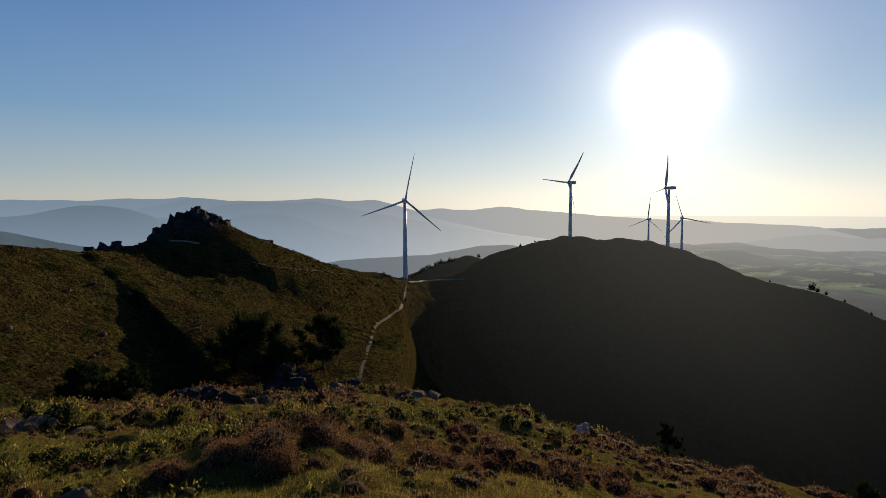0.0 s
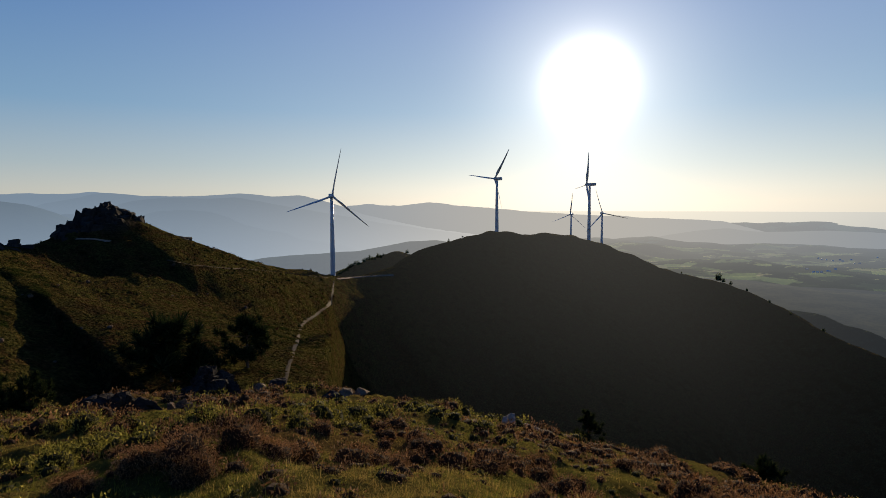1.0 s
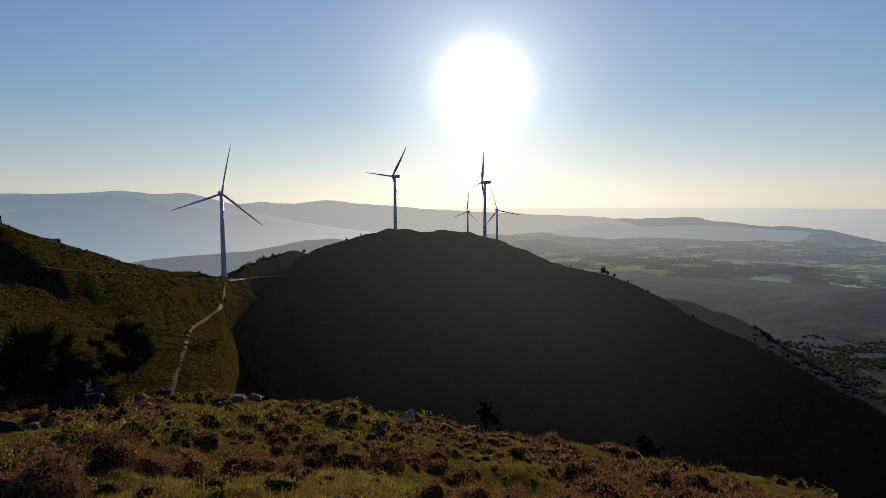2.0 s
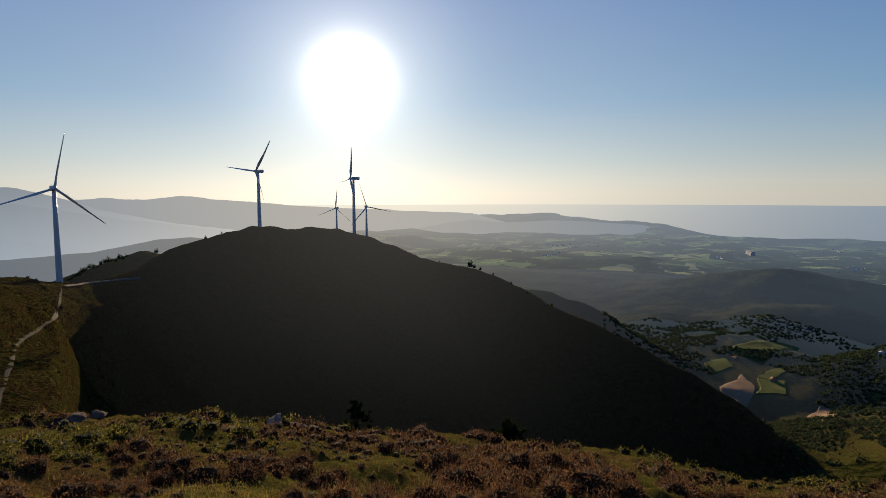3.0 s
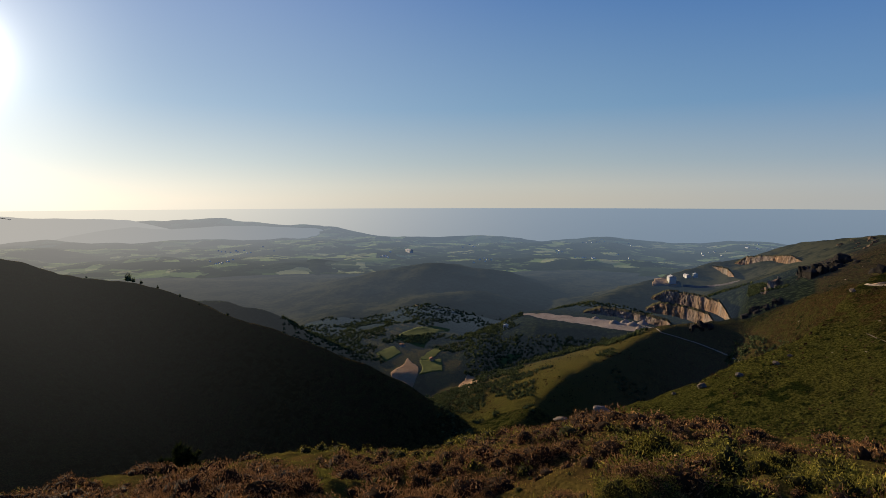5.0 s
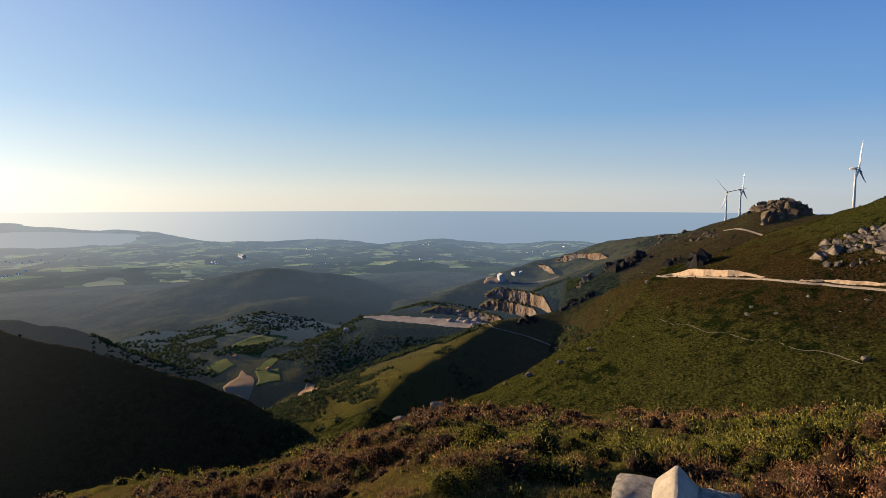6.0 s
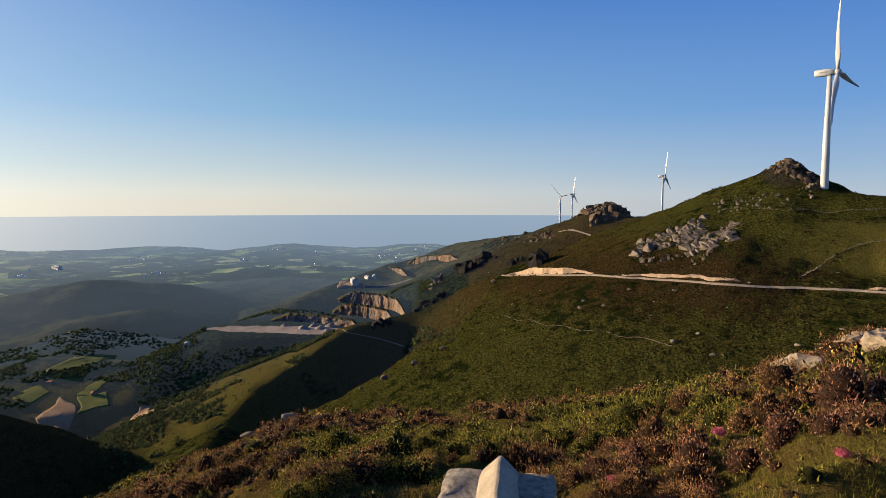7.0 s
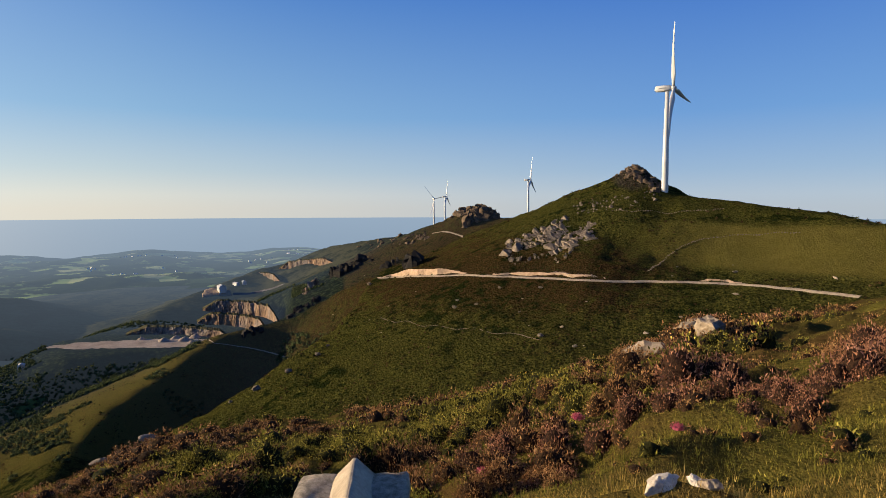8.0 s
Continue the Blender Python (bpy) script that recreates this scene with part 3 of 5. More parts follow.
def build_plain():
    az = np.concatenate([np.arange(-52, 152, 0.45), np.arange(152, 308, 3.0)])
    a = np.radians(az)[None, :]
    k = np.linspace(0, 1, 100)[:, None]
    end = np.interp(az, [-52, 30, 44, 52, 56, 58, 100, 152], [4700, 4700, 4500, 4150, 3850, 3720, 3720, 4700])[None, :]
    r = 2050 + (end - 2050) * k
    x, y = r * np.sin(a), r * np.cos(a)
    z = plain_height(x, y)
    rim = np.clip((r - (end - 350)) / 350, 0, 1)
    z = z + rim * np.interp(az, [27, 32, 44, 50, 55], [14, 122, 112, 70, 14])[None, :] - np.clip((k - 0.985) / 0.015, 0, 1) * 25
    mat = distance_material("plain painted haze", 0.18, (0.018, 0.030, 0.014), (0.075, 0.105, 0.035), 0.006, 0.70, (2000, 4600), True)
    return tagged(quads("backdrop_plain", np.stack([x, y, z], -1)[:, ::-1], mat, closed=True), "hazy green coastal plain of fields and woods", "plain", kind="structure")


build_plain()


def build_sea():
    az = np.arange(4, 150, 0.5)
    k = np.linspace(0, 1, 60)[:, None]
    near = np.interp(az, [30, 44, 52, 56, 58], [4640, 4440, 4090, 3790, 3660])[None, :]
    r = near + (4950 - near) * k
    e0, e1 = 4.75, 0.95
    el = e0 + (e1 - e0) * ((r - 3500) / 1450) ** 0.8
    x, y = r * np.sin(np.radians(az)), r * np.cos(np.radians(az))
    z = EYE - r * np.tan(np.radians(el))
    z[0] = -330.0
    # Emission paints haze over the water, warmer and brighter towards the sun
    mat = distance_material("sea painted haze", 0.90, (0.015, 0.030, 0.055), (0.020, 0.038, 0.065), 0.002, 1.0, (3700, 4900), warm=(0.47, 0.425, 0.34), narrow=6.0)
    return tagged(quads("sea", np.stack([x, y, z], -1), mat), "calm blue sea with haze painted on towards the horizon", "sea", kind="structure")


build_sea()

# ---------------------------------------------------------------- wind turbines
HUB, BLADE = 67.0, 39.0


def ring_loft(rings, cap=True):
    bm = bmesh.new()
    rows = [[bm.verts.new(p) for p in ring] for ring in rings]
    for a, b in zip(rows, rows[1:]):
        for i in range(len(a)):
            j = (i + 1) % len(a)
            bm.faces.new((a[i], a[j], b[j], b[i]))
    if cap:
        bm.faces.new(rows[0][::-1])
        bm.faces.new(rows[-1])
    return bm


def circle(r, z, n=24, x=0.0, y=0.0):
    return [(x + r * math.cos(2 * math.pi * i / n), y + r * math.sin(2 * math.pi * i / n), z) for i in range(n)]


def blade_rings():
    rings = []
    for s in np.linspace(0, 1, 22):
        chord = np.interp(s, [0, 0.05, 0.2, 0.6, 0.95, 1], [1.8, 1.8, 3.2, 1.75, 0.8, 0.12])
        thick = np.interp(s, [0, 0.05, 0.2, 0.6, 1], [1.8, 1.7, 0.8, 0.35, 0.05])
        twist = radians(np.interp(s, [0, 0.1, 0.3, 1], [72, 68, 59, 50]))      # feathered: the rotors stand still
        bend = -3.0 * s * s
        ring = []
        for i in range(14):
            a = 2 * math.pi * i / 14
            u, v = chord * (0.5 * math.cos(a) - 0.12 * min(1, s * 5)), thick * 0.5 * math.sin(a)
            ring.append((u * math.cos(twist) - v * math.sin(twist), bend + u * math.sin(twist) + v * math.cos(twist), 1.1 + s * (BLADE - 1.1)))
        rings.append(ring)
    return rings


def wind_turbine(base, facing, turn, label):
    """A turbine on its foot; facing: bearing that the rotor looks to; turn: degrees of the first blade from upright."""
    thing = tagged(new("wind_turbine"), label, "wind turbine", "wind turbines on the ridges")
    thing.matrix_world = Matrix.Translation(base) @ pose(0, 0, 0, 0, 0, 180 - facing)
    levels = [(-2.0, 2.15), (0.0, 2.1), (22.0, 1.9), (22.15, 1.93), (22.3, 1.9), (44.0, 1.55), (44.15, 1.58), (44.3, 1.55), (HUB - 1.8, 1.2)]
    part("tower", ring_loft([circle(r, z) for z, r in levels]), WHITE, thing)
    part("door", ring_loft([[(-0.45, -2.16, z), (0.45, -2.16, z), (0.45, -1.9, z), (-0.45, -1.9, z)] for z in (0.6, 2.8)]), GREY_PAINT, thing, "grey steel door", smooth=False)
    rings = []
    for y, wd, lo, hi in ((-2.4, 1.1, -1.1, 1.2), (-1.8, 1.55, -1.6, 1.65), (2.0, 1.75, -1.75, 1.9), (6.4, 1.6, -1.5, 1.9), (7.4, 1.1, -0.9, 1.5)):
        rings.append([(wd * cx, y, HUB + (hi if cz > 0 else -lo) * cz) for cx, cz in
                      ((-1, -0.75), (-0.75, -1), (0.75, -1), (1, -0.75), (1, 0.75), (0.75, 1), (-0.75, 1), (-1, 0.75))])
    part("nacelle", ring_loft(rings), WHITE, thing, "boxy white nacelle")
    for side in (-1, 1):      # writing on the nacelle, as a plain bar
        x0, x1 = sorted((side * 1.60, side * 1.80))
        part("marking", ring_loft([[(x0, y, HUB - 0.15), (x1, y, HUB - 0.15), (x1, y, HUB + 0.55), (x0, y, HUB + 0.55)] for y in (0.6, 4.6)]), GREY_PAINT, thing, "dark grey painted bar", smooth=False)
    part("wind_vane", ring_loft([circle(0.07, z, 8, 0.0, 6.2) for z in (HUB + 1.7, HUB + 3.4)]), GREY_PAINT, thing, "thin grey mast")
    cone = [[(r * math.cos(2 * math.pi * i / 20), y, HUB + r * math.sin(2 * math.pi * i / 20)) for i in range(20)] for y, r in ((-2.5, 1.35), (-3.6, 1.55), (-4.6, 1.3), (-5.3, 0.75), (-5.6, 0.15))]
    part("rotor_hub", ring_loft(cone), WHITE, thing)
    for i in range(3):
        b = part("blade", ring_loft(blade_rings()), WHITE, thing)
        b.matrix_local = pose(0, -3.7, HUB, 0, 0, 0) @ pose(0, 0, 0, 0, turn + 120 * i, 0)
    return thing


GREY_PAINT = plain_material("grey paint", (0.22, 0.23, 0.24), (0.32, 0.33, 0.33), 1.0, 0.5, 0.05, 0.01)


def turbine_at(az, base_el, d, facing, turn, label, size=1.0):
    p = Vector((d * math.sin(radians(az)), d * math.cos(radians(az)), EYE + d * math.tan(radians(base_el))))
    g = down(p.x, p.y)
    thing = wind_turbine(Vector((p.x, p.y, min(p.z, g.z + 1.0))), facing, turn, label)
    thing.matrix_world = thing.matrix_world @ Matrix.Scale(size, 4)
    return thing


SILH = "white three-bladed wind turbine against the sun"
PALE = "white three-bladed wind turbine in low sun"
turbine_at(-3.75, -7.35, 480, 168, 11, SILH + " on the col")
turbine_at(12.5, -3.3, 640, 236, 38, SILH + " on the hilltop")
turbine_at(21.4, -3.9, 690, 275, 24, SILH + " behind the hilltop")
turbine_at(22.6, -5.3, 920, 190, -18, SILH + " on a ridge")
turbine_at(19.7, -4.8, 1080, 225, 8, SILH + " on a ridge")
turbine_at(125.8, 0.95, 352, 228, -25, PALE + " beside a rocky peak", 0.905)
turbine_at(113.2, -1.2, 985, 214, 0, PALE + " on the ridge")
turbine_at(105.0, -1.7, 1305, 206, 0, PALE + " on a distant ridge")
turbine_at(103.9, -2.0, 1335, 262, -42, PALE + " on a distant ridge")

# ---------------------------------------------------------------- rock
def hull(rng, size, squash=(1.0, 1.0, 1.0), count=22):
    """A broken stone: the hull of scattered points, with its edges taken off."""
    bm = bmesh.new()
    for _ in range(count):
        v = Vector((rng.gauss(0, 1), rng.gauss(0, 1), rng.gauss(0, 1))).normalized() * rng.uniform(0.75, 1.0)
        bm.verts.new((v.x * size * squash[0], v.y * size * squash[1], v.z * size * squash[2]))
    got = bmesh.ops.convex_hull(bm, input=bm.verts)
    bmesh.ops.delete(bm, geom=[v for v in got["geom_interior"] if isinstance(v, bmesh.types.BMVert)], context="VERTS")
    return bm


def boulder(p, size, seed, label, mat=None, squash=(1.0, 0.8, 0.7), sink=0.3, name="boulder", group="", fine=1):
    rng = random.Random(seed)
    bm = hull(rng, size, squash, 30)
    bmesh.ops.subdivide_edges(bm, edges=bm.edges[:], cuts=fine, use_grid_fill=True)
    bmesh.ops.triangulate(bm, faces=bm.faces[:])
    for v in bm.verts:
        if fine > 1:
            v.co *= 1 + 0.22 * noise.noise(v.co * (1.1 / size) + Vector((0, seed, 0))) - 0.10 * abs(noise.noise(v.co * (3.0 / size)))
        v.co += v.co.normalized() * size * 0.14 * noise.fractal(v.co * (1.6 / size) + Vector((seed, 0, 0)), 1.0, 2.0, 4)
    ob = part(name, bm, mat or PALE_ROCK, smooth=False)
    ob.matrix_world = Matrix.Translation(Vector(p) + Vector((0, 0, size * squash[2] * (1 - 2 * sink)))) @ pose(0, 0, 0, rng.uniform(-15, 15), rng.uniform(-15, 15), rng.uniform(0, 360))
    return tagged(ob, label, "rock", group)


def outcrop(centre, label, spots, mat, seed, name="rock_outcrop", strike=None):
    """A crag: an empty with one mesh a rock; spots: place and size of each; strike: bearing of tilted beds."""
    rng = random.Random(seed)
    thing = tagged(new(name), label, "rock")
    thing.location = centre
    shapes = []
    for k in range(8):
        bm = bmesh.new()
        for _ in range(18):      # a broken block: points pushed out to the faces of a skewed box
            v = Vector((rng.uniform(-1, 1), rng.uniform(-1, 1), rng.uniform(-1, 1)))
            v = v / max(abs(v.x), abs(v.y), abs(v.z)) * rng.uniform(0.8, 1.0)
            wide, high = (rng.uniform(0.55, 0.8), rng.uniform(0.9, 1.3)) if strike is None else (rng.uniform(0.6, 0.85), rng.uniform(0.5, 0.75))
            bm.verts.new(((0.9 if strike is None else 1.15) * v.x + 0.2 * v.z, wide * v.y, high * v.z))
        got = bmesh.ops.convex_hull(bm, input=bm.verts)
        bmesh.ops.delete(bm, geom=[v for v in got["geom_interior"] if isinstance(v, bmesh.types.BMVert)], context="VERTS")
        bmesh.ops.subdivide_edges(bm, edges=bm.edges[:], cuts=1, use_grid_fill=True)
        bmesh.ops.triangulate(bm, faces=bm.faces[:])
        for v in bm.verts:
            v.co += 0.15 * noise.noise_vector(v.co * 1.5 + Vector((seed + k, 0, 0))) + 0.08 * noise.noise_vector(v.co * 4.5 + Vector((0, seed + k, 0)))
        me = bpy.data.meshes.new("rock")
        bm.to_mesh(me)
        bm.free()
        me.materials.append(mat)
        shapes.append(me)
    for p, size in spots:
        ob = new("rock", shapes[rng.randrange(8)])
        turn = pose(0, 0, 0, rng.uniform(-25, 25), rng.uniform(-25, 25), rng.uniform(0, 360)) if strike is None else pose(0, 0, 0, rng.uniform(-14, 14), rng.uniform(-28, -6), 90 - strike + rng.uniform(-25, 25))
        ob.parent = thing
        ob.matrix_local = Matrix.Translation(Vector(p) - Vector(centre)) @ turn @ Matrix.Diagonal((size, size, size * rng.uniform(0.7, 1.1), 1))
    return thing


def crag_spots(az0, az1, rows, count, sizes, seed, sink=0.15):
    """Rocks strewn over a patch of slope; rows: height angles (low, high) at its two ends."""
    rng = random.Random(seed)
    spots = []
    for _ in range(count):
        u = rng.random()
        az = az0 + (az1 - az0) * u
        lo, hi = rows[0][0] + (rows[1][0] - rows[0][0]) * u, rows[0][1] + (rows[1][1] - rows[0][1]) * u
        p = sight(az, rng.uniform(lo, hi), 60)
        size = rng.uniform(*sizes) * (0.5 + rng.random() ** 2)
        spots.append((p + Vector((0, 0, size * (0.3 - sink))), size))
    return spots


DARK_ROCK = plain_material("very dark rock", (0.009, 0.008, 0.008), (0.046, 0.042, 0.036), 0.25, 0.95, 1.0, 0.6)


def quarry_material():
    """Blasted rock: ochre and grey, streaked down the face."""
    m, n = material("quarried rock")
    p = n.node("ShaderNodeVectorMath", {0: place_of(n), 1: (1.0, 1.0, 0.16)}, operation="MULTIPLY").outputs[0]
    streak, patchy = n.noise(0.16, 5, 0.65, p), n.noise(0.022, 3, 0.5, p)
    c = n.ramp(streak, [(0.33, (0.074, 0.050, 0.035)), (0.5, (0.176, 0.119, 0.078)), (0.66, (0.277, 0.189, 0.124))])
    c = n.mix(n.span(patchy, 0.42, 0.6), c, n.ramp(streak, [(0.35, (0.068, 0.059, 0.054)), (0.65, (0.257, 0.223, 0.196))]))
    finish(n, c, 0.95, streak, 1.0, 2.0)
    return m


QUARRY = quarry_material()
SCRUB = plain_material("scrub", (0.020, 0.022, 0.010), (0.085, 0.074, 0.032), 0.08, 0.95, 1.0, 1.5)
MID_ROCK = plain_material("brown rock", (0.028, 0.022, 0.016), (0.185, 0.135, 0.092), 0.3, 0.95, 1.0, 0.3)


def peak_spots(rows, count, sizes, seed):
    """Rocks along a summit, packed under its skyline."""
    rng = random.Random(seed)
    crest = points(*rows)
    spots = []
    for _ in range(count):
        k = rng.uniform(0, len(crest) - 1.001)
        a, b = Vector(crest[int(k)]), Vector(crest[int(k) + 1])
        p = a.lerp(b, k % 1)
        toward = Vector((-p.x, -p.y, 0)).normalized()
        off = rng.uniform(-2, 16)
        p = p + toward * off
        g = down(p.x, p.y)
        size = rng.uniform(*sizes)
        spots.append((g - Vector((0, 0, size * 0.62)), size))
    return spots


rows = [(-26.6, -2.9, 292), (-25.3, -2.1, 297), (-24.2, -1.3, 300), (-23.1, -0.6, 302), (-21.9, -1.5, 306), (-20.6, -2.7, 313)]
outcrop(points(rows[3])[0], "dark craggy rock summit rising above a heath ridge", peak_spots(rows, 140, (1.8, 4.2), 5), DARK_ROCK, 5, "rocky_summit")
rows = [(-19.2, -3.4, 328), (-17.6, -3.4, 338), (-16.4, -4.3, 346)]
outcrop(points(rows[1])[0], "small dark crag beside the rock summit", peak_spots(rows, 26, (2.4, 4.6), 6), DARK_ROCK, 6)
rows = [(-31.8, -4.6, 262), (-30.2, -3.8, 270), (-28.2, -3.6, 280)]
outcrop(points(rows[1])[0], "dark rock rib on the heath ridge", peak_spots(rows, 26, (1.8, 3.6), 7), DARK_ROCK, 7)
rows = [(121.2, 2.3, 396), (121.8, 2.9, 388), (122.4, 3.3, 382), (123.1, 3.8, 378), (123.8, 3.0, 374), (124.6, 2.0, 368), (125.4, 1.2, 360)]
outcrop(points(rows[3])[0], "sunlit craggy rock summit beside a wind turbine", peak_spots(rows, 90, (1.2, 3.2), 8), MID_ROCK, 8, "rocky_summit")
rows = [(105.8, -1.3, 1075), (106.8, -0.6, 1058), (107.7, -0.2, 1052), (108.6, -0.1, 1048), (109.4, -0.4, 1044), (110.2, -0.9, 1040)]
outcrop(points(rows[3])[0], "distant grey craggy peak on the ridge", peak_spots(rows, 90, (5, 11), 9), MID_ROCK, 9, "rocky_summit")
outcrop(sight(108.2, -1.0, 700), "grey crag face below the distant peak", crag_spots(106.9, 109.6, ((-1.9, -0.5), (-1.2, 0.0)), 40, (4.0, 8.0), 21, 0.4), MID_ROCK, 21)
outcrop(sight(114, -3.0), "grey rock outcrop of tilted beds on a sunlit heath slope", crag_spots(111.3, 117.2, ((-4.6, -3.4), (-2.6, -0.9)), 220, (1.3, 3.8), 10, 0.8), ROCK, 10, strike=100)
outcrop(sight(117.5, -3.0), "lower grey rock outcrop of tilted beds", crag_spots(115.6, 119.6, ((-4.6, -3.6), (-2.9, -1.3)), 140, (1.2, 3.4), 15, 0.8), ROCK, 15, strike=100)
outcrop(sight(114.8, -5.0), "tumbled grey rocks below the outcrop", crag_spots(111.0, 117.5, ((-5.6, -4.9), (-5.6, -4.2)), 34, (0.5, 1.6), 11), ROCK, 11)
outcrop(sight(99.8, -5.6), "dark grey rocks above the cut bank of the track", crag_spots(98.7, 100.3, ((-6.1, -5.8), (-5.6, -5.0)), 16, (3.0, 6.0), 12), DARK_ROCK, 12)
outcrop(sight(101.9, -5.6), "dark grey rock beside the cut bank of the track", crag_spots(101.1, 102.6, ((-6.1, -5.7), (-5.6, -5.1)), 12, (3.0, 5.4), 16), DARK_ROCK, 16)
outcrop(sight(91.0, -9.6), "dark rocks along the ridge edge", crag_spots(89.6, 92.7, ((-10.6, -10.2), (-9.1, -8.6)), 26, (3.0, 6.0), 13), DARK_ROCK, 13, strike=95)
outcrop(sight(86.2, -11.7), "dark rock rib on the spur below the quarry", crag_spots(85.4, 87.1, ((-12.1, -11.8), (-11.6, -11.2)), 14, (3.0, 5.5), 17), DARK_ROCK, 17, strike=95)
outcrop(sight(95.7, -5.7), "dark rock band across the far hillside", crag_spots(93.2, 98.2, ((-7.2, -6.4), (-5.4, -4.7)), 30, (5.0, 10.0), 18), DARK_ROCK, 18)
outcrop(sight(92.0, -7.6), "pale ochre rock rib beside the upper quarry", crag_spots(90.9, 92.7, ((-8.7, -8.2), (-7.2, -6.6)), 18, (4.0, 8.0), 19), QUARRY, 19)
outcrop(sight(99.5, -3.6, 700), "grey crags along the far ridge", crag_spots(96.2, 103.4, ((-4.4, -3.4), (-3.2, -2.3)), 46, (3.0, 7.5), 22, 0.6), MID_ROCK, 22)
outcrop(sight(119.5, 0.6), "rocks strewn below the summit", crag_spots(117.5, 125.0, ((-0.8, 0.4), (0.2, 1.8)), 60, (0.4, 1.1), 14), ROCK, 14)
for i, (az, el, s) in enumerate(((86.6, -17.0, 2.2), (89.6, -15.6, 1.8), (92.4, -14.2, 1.6), (93.4, -13.4, 1.2), (84.2, -17.9, 1.3), (114.6, -12.6, 1.6), (106, -10.0, 1.4), (108.2, -9.6, 1.0), (110.5, -8.0, 1.0), (97.5, -7.6, 2.0))):
    boulder(sight(az, el), s, 300 + i, "grey boulder half sunk in the heath slope", ROCK)
rng = random.Random(77)
for i in range(40):
    az, el = rng.uniform(88, 140), rng.uniform(-14, -5.0)
    boulder(sight(az, el, 70), rng.choice((0.4, 0.5, 0.7, 1.1)), 400 + i, "small pale stone lying on the heath slope", PALE_ROCK, squash=(1.3, 0.7, 0.5), name="stone", group="stones on the hillside", sink=0.2)
for i in range(26):
    az, el = rng.uniform(-39, -12), rng.uniform(-14, -5.5)
    boulder(sight(az, el, 70), rng.choice((0.4, 0.6, 0.9)), 500 + i, "small grey stone lying on the heath slope", MID_ROCK, name="stone", group="stones on the hillside", sink=0.2)


# ---------------------------------------------------------------- tracks
def ribbon(name, label, spots, width, mat, lift=0.25, category="track"):
    """A track draped over the ground along the given places."""
    ps = [Vector(p) for p in spots]
    fine = []
    for a, b in zip(ps, ps[1:]):
        n = max(2, int((b - a).length / 6))
        fine += [a.lerp(b, i / n) for i in range(n)]
    fine.append(ps[-1])
    grid = []
    for i, p in enumerate(fine):
        t = fine[min(i + 1, len(fine) - 1)] - fine[max(i - 1, 0)]
        side = Vector((t.y, -t.x, 0)).normalized()
        grid.append([p + side * width * k * (1 + 0.15 * noise.noise(p * 0.05)) for k in (-0.5, -0.2, 0.2, 0.5)])
    g = np.array([[tuple(q) for q in row] for row in grid])
    z = np.maximum(land(g[..., 0], g[..., 1]), land(g[..., 0], g[..., 1]).mean(axis=1, keepdims=True)) + lift
    ease = np.pad(z, ((3, 3), (0, 0)), mode="edge")
    z = np.maximum(z - 0.1, sum(ease[k:k + len(z)] for k in range(7)) / 7)
    z[:, 0] -= lift + 0.06 * width
    z[:, -1] -= lift + 0.06 * width
    g[..., 2] = z
    return tagged(quads(name, g, mat), label, category, kind="structure")


def sights(rows, count, start=80):
    """Places along a line of bearings and height angles, evenly spaced."""
    az, el = [q[0] for q in rows], [q[1] for q in rows]
    return [sight(a, float(np.interp(a, az, el)), start) for a in np.linspace(az[0], az[-1], count)]


TRACK = sights(((98.4, -7.0), (99.5, -6.95), (102.3, -6.85), (104.8, -6.8), (107.4, -6.75), (110.5, -6.85), (113.5, -6.95), (117.5, -7.05), (122.0, -7.1), (126, -6.95), (129.4, -6.85), (133.9, -6.85), (137.8, -7.1), (141, -7.3)), 66)
ribbon("track", "pale gravel track cut across the hillside", TRACK, 2.2, GRAVEL, 0.4)


def cut_bank(a, b, height, label, seed):
    """The bare bank above the track, ragged along its top."""
    rows = []
    n = 60
    k0, k1 = a, b
    for i in range(n + 1):
        k = k0 + (k1 - k0) * i / n
        p = TRACK[int(k)].lerp(TRACK[min(int(k) + 1, len(TRACK) - 1)], k % 1)
        away = Vector((p.x, p.y, 0)).normalized()
        h = height * min(1, 3.5 * i / n + 0.05, 3 * (n - i) / n + 0.1) * (0.85 + 0.18 * noise.noise(Vector((i * 0.13, seed, 0))) + 0.08 * noise.noise(Vector((i * 0.7, seed, 3))))
        col = []
        for f in np.linspace(0, 1, 7):
            q = p + away * (2.3 + f * h * 0.7 + 0.5 * noise.noise(Vector((i * 0.8, f * 4, seed))))
            g = p.z
            col.append((q.x, q.y, g - 0.5 + f * (h + 0.5)))
        back = p + away * (2.3 + h * 0.7 + 3.0)
        col.append((back.x, back.y, down(back.x, back.y).z - 0.3))
        rows.append(col)
    return tagged(quads("cut_bank", np.array(rows), EARTH, smooth=False), label, "earth bank", kind="structure")


cut_bank(0.3, 14.0, 4.2, "bare ochre earth bank above the track", 1)
cut_bank(16.0, 36.0, 2.6, "low stony bank above the track", 3)
cut_bank(46.0, 52.0, 1.6, "low stony bank above the track", 4)
LOW = sights(((82.4, -12.1), (82.7, -12.4), (84, -12.7), (86.6, -13.3), (88.3, -13.9), (90.0, -14.6)), 20, 470)
ribbon("track_lower", "narrow pale track winding down the valley side", LOW, 1.7, GRAVEL, 0.3)
TRODDEN = plain_material("trodden earth", (0.025, 0.020, 0.012), (0.085, 0.066, 0.041), 0.6, 0.95)
WORN = plain_material("worn track", (0.102, 0.082, 0.058), (0.255, 0.204, 0.145), 0.8, 0.95)
